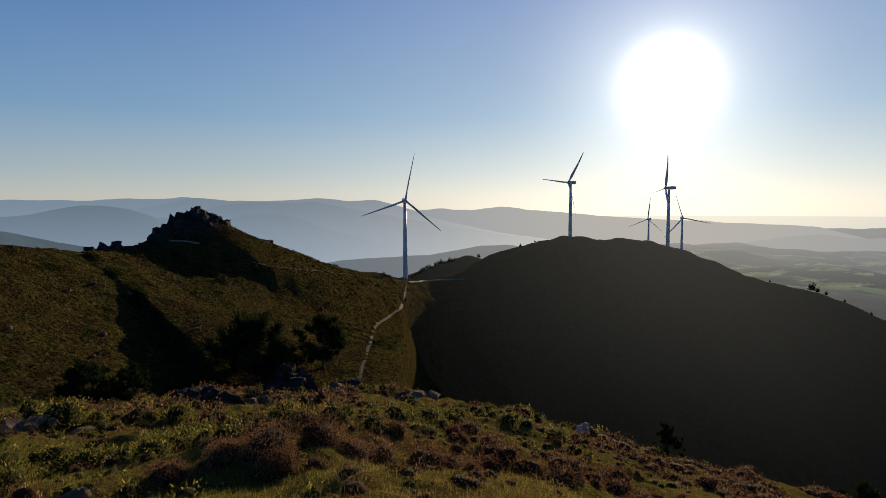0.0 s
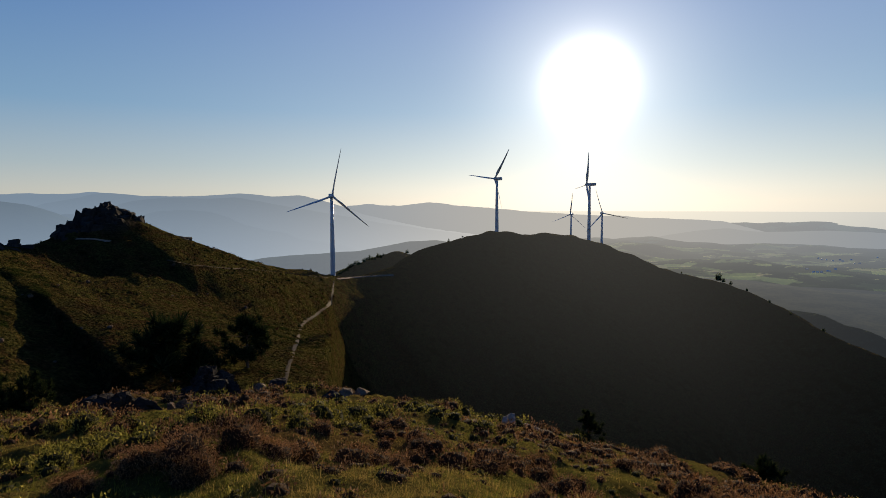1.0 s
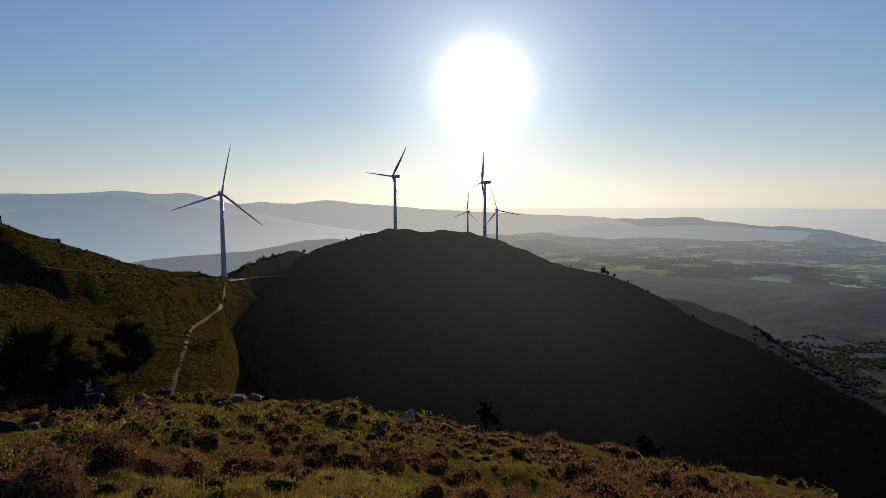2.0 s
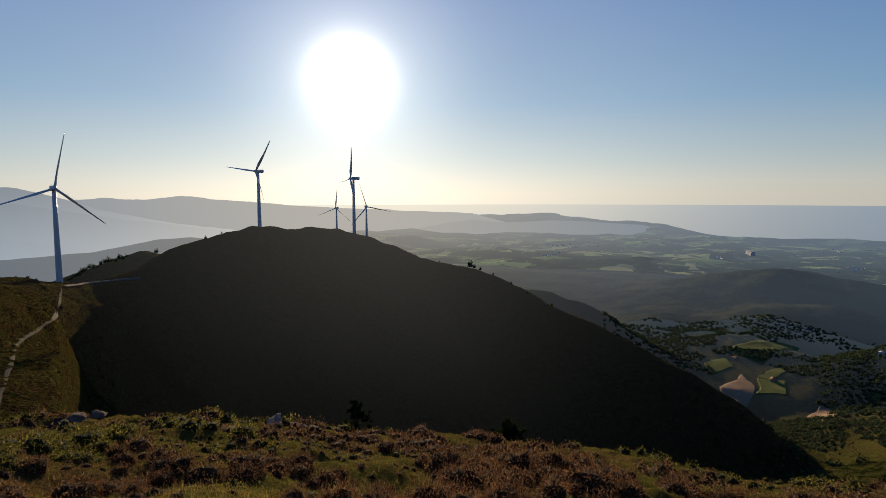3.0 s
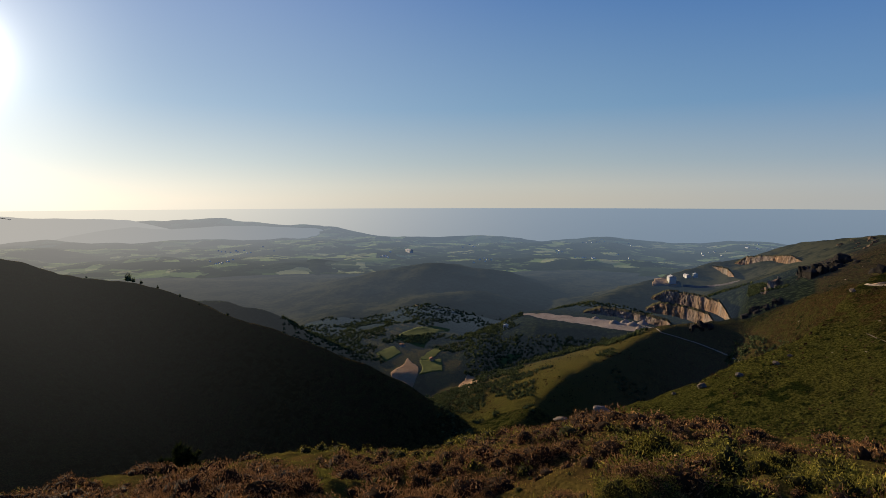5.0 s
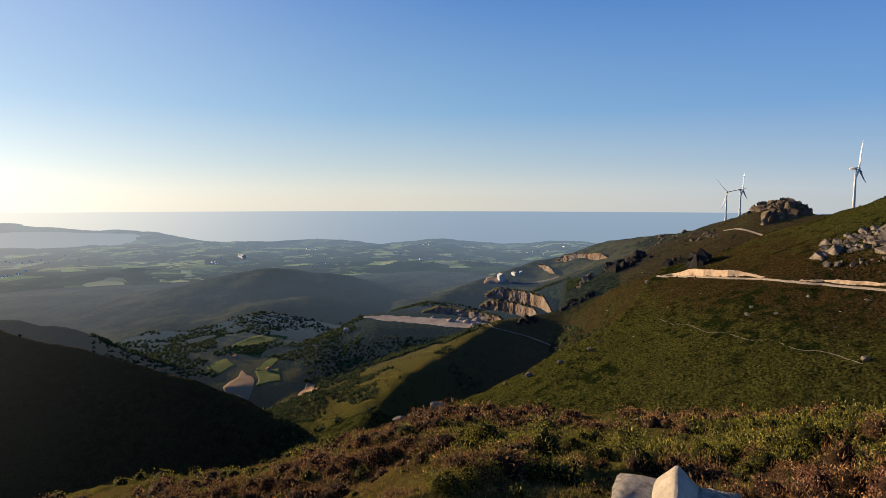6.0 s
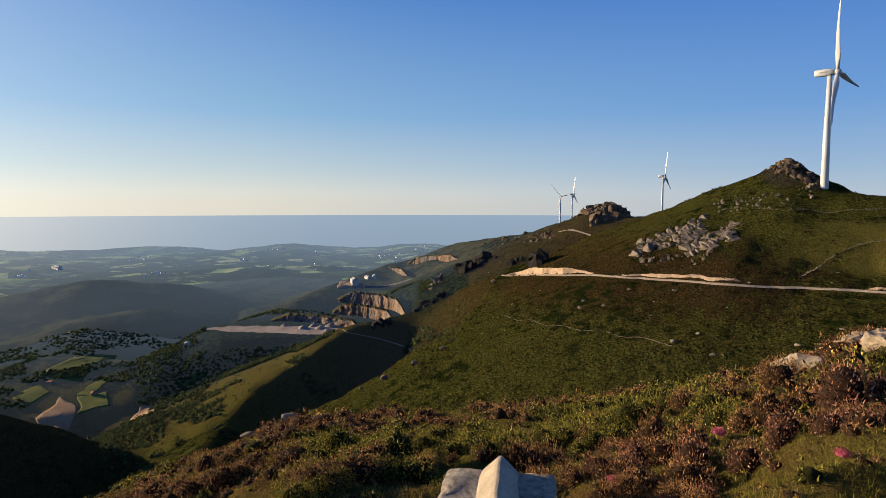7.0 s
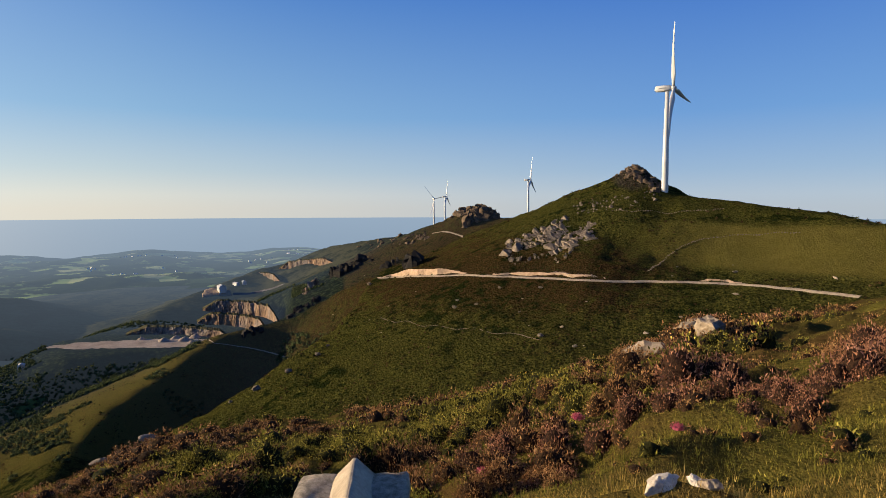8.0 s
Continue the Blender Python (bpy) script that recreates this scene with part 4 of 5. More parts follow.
COL = sights(((-8.9, -18.0), (-8.2, -15.6), (-7.4, -13.5), (-6.95, -11.9), (-5.35, -10.9), (-4.1, -10.0), (-3.75, -8.6), (-3.7, -7.7)), 40, 60)
ribbon("track_col", "pale gravel track climbing to the col", COL, 1.2, TRODDEN, 0.05)
TRAIL = sights(((98.5, -10.8), (100, -11.35), (101.2, -11.2), (102.8, -11.75), (104.5, -11.65), (106, -12.1), (108, -11.85), (110, -12.45), (111.5, -12.3), (114.5, -12.9)), 44)
ribbon("footpath", "faint trodden footpath across the heath slope", TRAIL, 0.5, WORN, 0.06)


def stone_wall(spots, label, seed):
    """A dry stone wall of many small stones, joined."""
    rng = random.Random(seed)
    bm_all = bmesh.new()
    ps = [Vector(p) for p in spots]
    for a, b in zip(ps, ps[1:]):
        n = max(1, int((b - a).length / 1.1))
        for i in range(n):
            q = a.lerp(b, i / n)
            g = down(q.x, q.y)
            bm = hull(rng, rng.uniform(0.40, 0.75), (1.0, 0.8, 0.7), 12)
            bmesh.ops.translate(bm, verts=bm.verts, vec=g + Vector((rng.uniform(-.2, .2), rng.uniform(-.2, .2), 0.2)))
            me = bpy.data.meshes.new("stone")
            bm.to_mesh(me)
            bm.free()
            bm_all.from_mesh(me)
            bpy.data.meshes.remove(me)
    return tagged(part("stone_wall", bm_all, ROCK, smooth=False), label, "wall", kind="stuff")


ribbon("track_ridge", "pale bare track along the col below a turbine", sights(((-3.4, -7.5), (-1.5, -7.4), (0.3, -7.3), (2.2, -7.35)), 14, 300), 3.4, WORN, 0.4)
ribbon("footpath_ridge", "pale worn footpath along the ridge flank to the col", sights(((-18.7, -5.1), (-16.4, -5.7), (-13.7, -6.1), (-11.0, -6.35), (-6.8, -6.95), (-4.2, -7.4)), 40, 200), 0.8, TRODDEN, 0.06)
ribbon("track_summit", "ochre earth track below the rock summit", sights(((-25.4, -3.0), (-24.1, -3.05), (-22.9, -3.35)), 10, 200), 1.6, WORN, 0.3)
ribbon("track_far", "pale track on the far ridge", sights(((103.8, -2.6), (104.6, -2.4), (105.6, -2.5), (106.6, -2.8), (107.4, -3.2)), 14, 700), 5.0, GRAVEL, 0.5)
stone_wall([sight(az, el, 80) for az, el in ((124.5, -6.0), (126.5, -4.4), (127.5, -3.6), (129.2, -2.9), (131.5, -2.5), (134.5, -2.3), (136.8, -2.2))], "low dry stone wall curving round the pasture", 3)

stone_wall([sight(az, el, 80) for az, el in ((121.2, -0.3), (123.0, -0.5), (125.0, -0.4), (127.5, -0.4), (129.3, -0.3), (130.9, -0.1))], "low dry stone wall across the grassy shoulder", 4)

# ---------------------------------------------------------------- quarry
PALE_DUST = plain_material("quarry dust", (0.19, 0.150, 0.115), (0.46, 0.375, 0.29), 0.035, 0.95, 0.5, 1.2)


def patch(name, label, corners, mat, lift=1.0, category="ground", n=26):
    """A patch of bare ground draped over the land between four sight lines (bearing, height angle): two near, two far."""
    (a0, e0), (a1, e1), (a2, e2), (a3, e3) = corners
    p = [sight(a0, e0, 200), sight(a1, e1, 200), sight(a2, e2, 200), sight(a3, e3, 200)]
    rows = []
    for i in range(n + 1):
        f = i / n
        rows.append([p[0].lerp(p[1], j / n).lerp(p[3].lerp(p[2], j / n), f) for j in range(n + 1)])
    g = np.array([[tuple(q) for q in r] for r in rows])
    g[..., 0] += 12 * fbm(g[..., 0], g[..., 1], 45, 5, 3)
    g[..., 1] += 12 * fbm(g[..., 0], g[..., 1], 45, 9, 3)
    g[..., 2] = land(g[..., 0], g[..., 1]) + lift
    g[0, :, 2] -= 3 * lift
    g[-1, :, 2] -= 3 * lift
    g[:, 0, 2] -= 3 * lift
    g[:, -1, 2] -= 3 * lift
    return tagged(quads(name, g, mat), label, category, kind="structure")


def quarry_face(az0, az1, dist, base, height, label, seed, lean=0.55, skew=-130, hook=40, rise=0.0):
    """One blasted quarry bench: a ragged steep face with a shelf behind it."""
    n = 150
    rows, shelf = [], []
    for i in range(n + 1):
        f = i / n
        az = radians(az0 + (az1 - az0) * f)
        away = Vector((math.sin(az), math.cos(az), 0))
        p = away * (dist + skew * (f - 0.5) + 24 * math.sin(f * math.pi) - hook * max(0.0, f - 0.72) ** 2 * 12 + 6 * noise.noise(Vector((i * 0.11, seed * 3.1, 0.5))))
        h = height * min(1.0, 5 * f + 0.1, 5 * (1 - f) + 0.1) * (0.95 + 0.16 * noise.noise(Vector((i * 0.10, seed, 0))) + 0.08 * noise.noise(Vector((i * 0.6, seed, 4))))
        col = []
        for k in np.linspace(-0.3, 1, 14):
            q = p + away * (k * h * lean + 2.2 * noise.noise(Vector((i * 0.17, k * 2.2, seed))) + 1.6 * noise.noise(Vector((i * 0.5, k * 3.5, seed))) + 1.0 * noise.noise(Vector((i * 1.1, k * 6.0, seed))))
            col.append((q.x, q.y, base + rise * f + k * h))
        rows.append(col)
        back = []
        for reach, drop in ((0.0, 0.3), (9.0, -0.4), (22.0, -0.2), (70.0, 14.0)):
            q = p + away * (h * lean + reach)
            back.append((q.x, q.y, base + rise * f + h - drop + 0.9 * noise.noise(Vector((i * 0.3, reach, seed)))))
        shelf.append(back)
    tagged(quads("quarry_shelf", np.array(shelf), SCRUB), "scrubby shelf above a quarry face", "quarry", kind="structure")
    return tagged(quads("quarry_bench", np.array(rows), QUARRY, smooth=False), label, "quarry", kind="structure")


def level_patch(name, label, az0, az1, d0, d1, z, mat, skew):
    """A flat worked surface with ragged edges."""
    az, d = np.linspace(az0, az1, 40), np.linspace(d0, d1, 16)
    a, r = np.meshgrid(np.radians(az), d)
    mid = (d0 + d1) / 2
    r = mid + np.interp(az, [az0, az1], skew)[None, :] + (r - mid) * np.interp(az, [az0, az0 + 2, az1 - 3, az1], [0.15, 0.7, 1.0, 0.8])[None, :]
    r = r + 10 * fbm(az[None, :] * 3 + 0 * r, r / 20, 1.0, 5, 3)
    g = np.stack([r * np.sin(a), r * np.cos(a), z + 0.6 * fbm(r * np.sin(a), r * np.cos(a), 14, 8, 3)], -1)
    return tagged(quads(name, g[:, ::-1], mat), label, "ground", kind="structure")


level_patch("quarry_floor", "pale dusty floor of the quarry", 69.8, 82.6, 978, 1046, -212.2, PALE_DUST, (55, -38))
quarry_face(75.6, 85.0, 1034, -214, 13, "ochre quarry face above the pale floor", 1, hook=20)
quarry_face(81.4, 88.0, 1076, -209, 16, "ochre quarry face in a blasted bench", 2)
quarry_face(81.9, 89.0, 1110, -192, 17, "ochre quarry face in a curved blasted bench", 3, hook=110)
for az0, az1, el, h, rise, seed, label in ((86.2, 88.8, -6.6, 13, 8, 5, "ochre quarry face near the ridge top"), (88.8, 94.0, -5.5, 15, 26, 6, "ochre quarry face near the ridge top")):
    p = sight((az0 + az1) / 2, el, 1150)
    quarry_face(az0, az1, math.hypot(p.x, p.y) - 12, p.z - 3 - rise / 2, h, label, seed, skew=-170, hook=0, rise=rise)
patch("quarry_yard", "pale earth yard round the quarry buildings", ((81.8, -8.2), (84.4, -8.2), (84.2, -7.7), (82.2, -7.5)), EARTH)
ribbon("quarry_ramp", "grey haul road climbing through the quarry", sights(((84.6, -8.05), (85.9, -8.1), (87.1, -7.9), (88.1, -7.7), (89.3, -7.3)), 20, 900), 16.0, plain_material("grey spoil", (0.10, 0.095, 0.09), (0.20, 0.19, 0.18), 0.03, 0.95), 1.0, "road")


def heap(p, size, label, seed):
    """A cone of tipped stone."""
    bm = ring_loft([[(r * math.cos(a) * (1 + 0.12 * math.sin(3 * a + seed)), r * math.sin(a), z) for a in np.linspace(0, 2 * math.pi, 18)[:-1]] for r, z in ((size * 1.5, -1.0), (size * 1.4, 0.0), (size * 0.75, size * 0.5), (size * 0.2, size * 0.82))])
    ob = part("spoil_heap", bm, PALE_DUST, smooth=True)
    ob.location = p
    return tagged(ob, label, "heap", "heaps on the quarry floor")


for i, (az, d, sz) in enumerate(((78.6, 1020, 7), (79.6, 1035, 6), (80.3, 1010, 8), (81.2, 1030, 7), (76.8, 1050, 5), (80.9, 990, 5))):
    heap(Vector((d * math.sin(radians(az)), d * math.cos(radians(az)), -212.5)), sz, "cone of tipped pale stone on the quarry floor", i)


def shed(p, size, turn, label, name="quarry_building", walls=None):
    """A plain building with a low gabled roof."""
    thing = tagged(new(name), label, "building")
    thing.matrix_world = Matrix.Translation(p) @ pose(0, 0, 0, 0, 0, turn)
    x, y, h = size
    part("wall", ring_loft([[(-x, -y, z), (x, -y, z), (x, y, z), (-x, y, z)] for z in (-3, h)]), walls or WHITE, thing, smooth=False)
    e = 0.06 * max(x, y)
    part("roof", ring_loft([[(-x - e, -y - e, h + .05), (x + e, -y - e, h + .05), (x + e, y + e, h + .05), (-x - e, y + e, h + .05)], [(-x - e, -0.1, h + y * .5), (x + e, -0.1, h + y * .5), (x + e, 0.1, h + y * .5), (-x - e, 0.1, h + y * .5)]]), TILE_ROOF if walls else ROOF, thing, smooth=False)
    return thing


ROOF = plain_material("fibre cement roof", (0.36, 0.36, 0.36), (0.52, 0.51, 0.50), 0.4, 0.8)
TILE_ROOF = plain_material("clay tile roof", (0.22, 0.10, 0.06), (0.36, 0.17, 0.10), 0.8, 0.85)
shed(sight(83.6, -7.75, 900), (12, 8, 13), 20, "white quarry plant building on a pale yard")
shed(sight(84.9, -7.2, 900), (9, 5, 5), 35, "low white quarry shed on a pale yard")
shed(sight(85.6, -7.1, 900), (9, 5, 5), 10, "long white quarry shed on the hillside")
shed(sight(68.1, -12.8, 600), (4, 4, 6), 10, "small white house among trees on the hillside", "house")

# ---------------------------------------------------------------- valley fields and farms
FIELD = plain_material("meadow", (0.062, 0.078, 0.020), (0.140, 0.155, 0.042), 0.02, 0.95)
PLOUGH = plain_material("ploughed earth", (0.240, 0.150, 0.083), (0.405, 0.270, 0.150), 0.03, 0.95)
patch("field_1", "long green meadow on the valley side", ((56.8, -13.8), (59.8, -14.9), (62.5, -12.9), (60.9, -12.6)), FIELD)
patch("field_2", "olive green meadow on the valley side", ((54.6, -15.1), (55.7, -16.1), (57.4, -15.2), (57.0, -14.5)), FIELD)
patch("field_3", "brown ploughed field in the valley", ((56.0, -16.9), (57.9, -18.5), (59.0, -16.2), (58.3, -15.7)), PLOUGH)
patch("field_4", "green meadow beside a ploughed field", ((58.9, -17.6), (61.7, -17.1), (61.6, -15.9), (59.6, -16.0)), FIELD)
patch("field_5", "narrow green meadow above a farmhouse", ((59.6, -15.9), (60.6, -16.2), (61.8, -14.8), (61.1, -14.6)), FIELD)
patch("field_6", "straw coloured clearing among trees", ((63.3, -18.3), (64.6, -18.6), (65.6, -17.6), (64.3, -17.2)), PLOUGH)
patch("field_7", "small green clearing among trees", ((67.2, -16.1), (68.4, -16.4), (70.1, -15.5), (68.6, -15.5)), FIELD)
shed(sight(60.6, -16.0, 500), (4, 3, 4), 30, "small stone farmhouse with a clay roof in the meadows", "house", CONCRETE)
shed(sight(57.6, -14.6, 500), (4, 3, 4), 70, "small stone farmhouse with a clay roof in the meadows", "house", CONCRETE)
ROADS = [sight(az, el, 500) for az, el in ((59.0, -10.6), (59.5, -10.7), (61.2, -11.0), (63.6, -11.5))]
ribbon("road", "pale valley road on the wooded hillside", ROADS, 6.0, GRAVEL, 1.0, "road")


LIMEWASH = plain_material("limewash", (0.70, 0.69, 0.66), (0.82, 0.81, 0.78), 0.5, 0.9)


def villages():
    """Small white houses of the plain, in hamlets."""
    rng = random.Random(12)
    first = shed((0, 0, 0), (3.6, 3, 4), 0, "small white house on the green plain", "house")
    for piece in first.children:
        piece.data.materials[0] = LIMEWASH
    tagged(first, group="houses on the plain")
    spots = []
    for _ in range(16):
        a, d = rng.uniform(40, 92), rng.uniform(2350, 3550)
        for _ in range(rng.randrange(3, 8)):
            aa, dd = a + rng.gauss(0, 0.9), d + rng.gauss(0, 60)
            spots.append((dd * math.sin(radians(aa)), dd * math.cos(radians(aa)), rng.uniform(0, 180)))
    for i, (x, y, turn) in enumerate(spots):
        m = Matrix.Translation((x, y, float(plain_height(np.array([x]), np.array([y]))[0]))) @ pose(0, 0, 0, 0, 0, turn)
        if i == 0:
            first.matrix_world = m
        else:
            copy_thing(first, m)
    x, y = 2750 * math.sin(radians(58.4)), 2750 * math.cos(radians(58.4))
    shed(Vector((x, y, float(plain_height(np.array([x]), np.array([y]))[0]))), (26, 9, 10), 55, "long white factory building on the plain", "factory")


villages()

# ---------------------------------------------------------------- marker stone
def marker_stone():
    """The summit's stone pillar: two rough plates with a smooth roof-shaped ridge between them."""
    thing = tagged(new("marker_stone"), "weathered pale concrete pillar with a ridged top", "marker")
    thing.matrix_world = Matrix.Translation(MARKER) @ pose(0, 0, 0, 0, 0, -101)
    x, y0, y1 = 0.175, -0.50, 0.012
    bm = ring_loft([[(-x * q, y0 * q, z), (x * q, y0 * q, z), (x * q, y1, z), (-x * q, y1, z)] for z, q in ((-1.5, 1.05), (-0.2, 1.0), (-0.010, 1.0), (0.0, 0.96))])
    bmesh.ops.subdivide_edges(bm, edges=bm.edges[:], cuts=9, use_grid_fill=True)
    for v in bm.verts:
        v.co += 0.010 * noise.noise_vector(v.co * 9) + 0.008 * noise.noise_vector(v.co * 40)
    part("pillar", bm, ROUGHCAST, thing, "rough pebbly pillar with chipped edges")
    bm = ring_loft([[(-0.074, y, -0.012), (0.074, y, -0.012), (0.005, y, 0.054), (-0.005, y, 0.054)] for y in np.linspace(y0 - 0.004, y1 + 0.004, 24)])
    bmesh.ops.subdivide_edges(bm, edges=[e for e in bm.edges if abs(e.verts[0].co.y - e.verts[1].co.y) < 1e-4], cuts=4)
    for v in bm.verts:
        v.co += 0.003 * noise.noise_vector(v.co * 20)
    part("ridge", bm, CONCRETE, thing, "smooth cream mortar ridge")
    return thing


ROUGHCAST = plain_material("roughcast", (0.17, 0.140, 0.105), (0.78, 0.67, 0.53), 34.0, 0.95, 1.0, 0.05)
k = 0.9 / 1.4
MARKER = Vector((3.58 * k, -1.15 * k, EYE - 1.31 * k - 0.050))
marker_stone()

# ---------------------------------------------------------------- foreground plants
def leaf_material(name, dark, light, tip, through_light=0.24):
    m, n = material(name)
    g = n.node("ShaderNodeNewGeometry")
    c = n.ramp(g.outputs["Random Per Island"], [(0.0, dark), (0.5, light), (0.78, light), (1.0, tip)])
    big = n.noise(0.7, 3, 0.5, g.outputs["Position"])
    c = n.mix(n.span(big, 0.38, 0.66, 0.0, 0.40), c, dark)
    d = n.node("ShaderNodeBsdfDiffuse", {"Color": c})
    t = n.node("ShaderNodeBsdfTranslucent", {"Color": c})
    n.node("ShaderNodeOutputMaterial", {0: n.node("ShaderNodeMixShader", {0: through_light, 1: d.outputs[0], 2: t.outputs[0]}).outputs[0]})
    return m


HEATHER = leaf_material("heather", (0.024, 0.014, 0.006), (0.31, 0.165, 0.068), (0.56, 0.345, 0.155), 0.15)
BLOOM = leaf_material("heather bloom", (0.026, 0.014, 0.008), (0.32, 0.155, 0.088), (0.58, 0.31, 0.215), 0.18)
GORSE = leaf_material("gorse", (0.018, 0.019, 0.004), (0.215, 0.195, 0.036), (0.56, 0.46, 0.10))
STRAW = leaf_material("dry grass", (0.11, 0.076, 0.020), (0.40, 0.280, 0.072), (0.66, 0.47, 0.15))
SWARD = leaf_material("mixed sward", (0.060, 0.060, 0.011), (0.25, 0.205, 0.040), (0.58, 0.42, 0.12))
TURF = leaf_material("green grass", (0.058, 0.066, 0.011), (0.235, 0.220, 0.036), (0.42, 0.34, 0.065), 0.34)


# Near-black mounds: the shade inside each shrub is put into their colour
SHADE_CORES = {m: plain_material(name, dark, light, 9.0, 0.95, 1.0, 0.06) for m, name, dark, light in (
    (HEATHER, "heather shade core", (0.010, 0.006, 0.003), (0.055, 0.032, 0.016)), (BLOOM, "bloom shade core", (0.010, 0.006, 0.004), (0.055, 0.030, 0.018)),
    (GORSE, "gorse shade core", (0.006, 0.007, 0.002), (0.040, 0.038, 0.010)))}


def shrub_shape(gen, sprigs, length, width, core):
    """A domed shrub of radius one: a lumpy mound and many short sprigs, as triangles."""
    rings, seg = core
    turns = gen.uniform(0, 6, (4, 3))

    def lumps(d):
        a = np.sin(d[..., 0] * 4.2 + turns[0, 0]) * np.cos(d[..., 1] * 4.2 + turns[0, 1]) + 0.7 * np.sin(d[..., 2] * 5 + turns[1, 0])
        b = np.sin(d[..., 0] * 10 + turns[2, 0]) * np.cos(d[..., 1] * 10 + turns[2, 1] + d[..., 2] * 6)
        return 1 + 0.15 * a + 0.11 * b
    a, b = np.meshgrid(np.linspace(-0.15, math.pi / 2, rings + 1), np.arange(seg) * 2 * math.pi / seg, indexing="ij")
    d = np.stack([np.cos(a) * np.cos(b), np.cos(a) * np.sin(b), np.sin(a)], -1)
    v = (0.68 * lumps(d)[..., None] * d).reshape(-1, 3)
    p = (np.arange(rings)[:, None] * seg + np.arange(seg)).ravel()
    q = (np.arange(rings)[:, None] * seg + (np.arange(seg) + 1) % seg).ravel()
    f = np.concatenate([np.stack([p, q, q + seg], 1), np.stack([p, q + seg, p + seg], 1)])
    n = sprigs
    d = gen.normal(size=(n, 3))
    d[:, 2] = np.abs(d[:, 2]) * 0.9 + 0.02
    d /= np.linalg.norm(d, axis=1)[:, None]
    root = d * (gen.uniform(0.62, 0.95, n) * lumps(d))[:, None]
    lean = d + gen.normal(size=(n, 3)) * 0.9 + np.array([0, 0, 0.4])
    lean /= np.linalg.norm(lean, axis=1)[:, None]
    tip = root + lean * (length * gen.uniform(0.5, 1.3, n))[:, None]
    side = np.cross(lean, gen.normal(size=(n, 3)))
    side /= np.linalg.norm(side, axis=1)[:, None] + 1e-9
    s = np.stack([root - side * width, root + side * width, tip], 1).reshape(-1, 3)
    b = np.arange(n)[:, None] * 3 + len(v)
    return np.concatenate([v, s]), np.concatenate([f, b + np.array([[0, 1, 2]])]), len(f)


def tuft_shape(gen, blades, spread, width):
    """A tuft of grass of height one, a bent blade of three triangles each."""
    n = blades
    a = gen.uniform(0, 2 * math.pi, n)
    out = np.stack([np.cos(a), np.sin(a), 0 * a], 1)
    root = out * (gen.random(n) * 0.35 * spread)[:, None]
    h = gen.uniform(0.5, 1.1, n)
    bend = gen.uniform(0.1, 0.9, n) * spread
    tip = root + out * bend[:, None] + np.array([0, 0, 1.0]) * (h * (1 - 0.25 * bend))[:, None]
    side = np.stack([-out[:, 1], out[:, 0], 0 * a], 1) * width
    s = np.stack([root - side, root + side, tip], 1).reshape(-1, 3)
    return s, np.arange(n * 3).reshape(-1, 3), 0


def scatter(name, label, category, shapes, spots, mat, gen):
    """Many plants joined into one mesh; spots: rows of x, y, z, radius, height."""
    vs, fs, core_faces, base = [], [], [], 0
    pick = gen.integers(0, len(shapes), len(spots))
    for k, (v, f, core_count) in enumerate(shapes):
        s = spots[pick == k]
        if not len(s):
            continue
        a = gen.uniform(0, 2 * math.pi, len(s))
        c, t = np.cos(a)[:, None], np.sin(a)[:, None]
        x = (v[None, :, 0] * c - v[None, :, 1] * t) * s[:, 3:4] + s[:, 0:1]
        y = (v[None, :, 0] * t + v[None, :, 1] * c) * s[:, 3:4] + s[:, 1:2]
        z = v[None, :, 2] * s[:, 4:5] + s[:, 2:3]
        vs.append(np.stack([x, y, z], -1).reshape(-1, 3))
        fs.append((f[None] + (np.arange(len(s)) * len(v))[:, None, None] + base).reshape(-1, 3))
        core_faces.append(np.tile(np.arange(len(f)) < core_count, len(s)))
        base += len(s) * len(v)
    ob = raw(name, np.concatenate(vs), np.concatenate(fs), mat, smooth=False)
    if mat in SHADE_CORES:      # the near-black mound that paints shade between the sprigs
        ob.data.materials.append(SHADE_CORES[mat])
        ob.data.polygons.foreach_set("use_smooth", np.concatenate(core_faces))
        ob.data.polygons.foreach_set("material_index", np.concatenate(core_faces).astype(np.int32))
    return tagged(ob, label, category, kind="stuff")


gen = np.random.default_rng(4)


def strew(count, r0, r1, az0=-46, az1=150):
    """Even places over a ring of the summit."""
    a = np.radians(gen.uniform(az0, az1, count))
    r = np.sqrt(gen.uniform(r0 * r0, r1 * r1, count))
    return r * np.sin(a), r * np.cos(a)


def spots_of(x, y, r0, r1, tall=None, sink=0.03):
    side = np.where((y < -0.15 * x) & (x > 0), 1.4, 1.1) if tall is None else 1.0      # taller on the sheltered flank
    tall = tall or (0.70, 1.15)
    r = gen.uniform(r0, r1, len(x)) * (0.7 + 0.6 * gen.random(len(x)) ** 2)
    r = np.minimum(r, 0.12 + 0.05 * np.hypot(x, y))
    return np.stack([x, y, land(x, y) - sink, r, r * side * gen.uniform(*tall, len(x))], 1)


def cover(x, y):
    """0 in grassy clearings, 1 in shrubs."""
    return fbm(x, y, 2.6, 51, 3) + np.where(y > 0.3 * x, 0.03, 0.06)


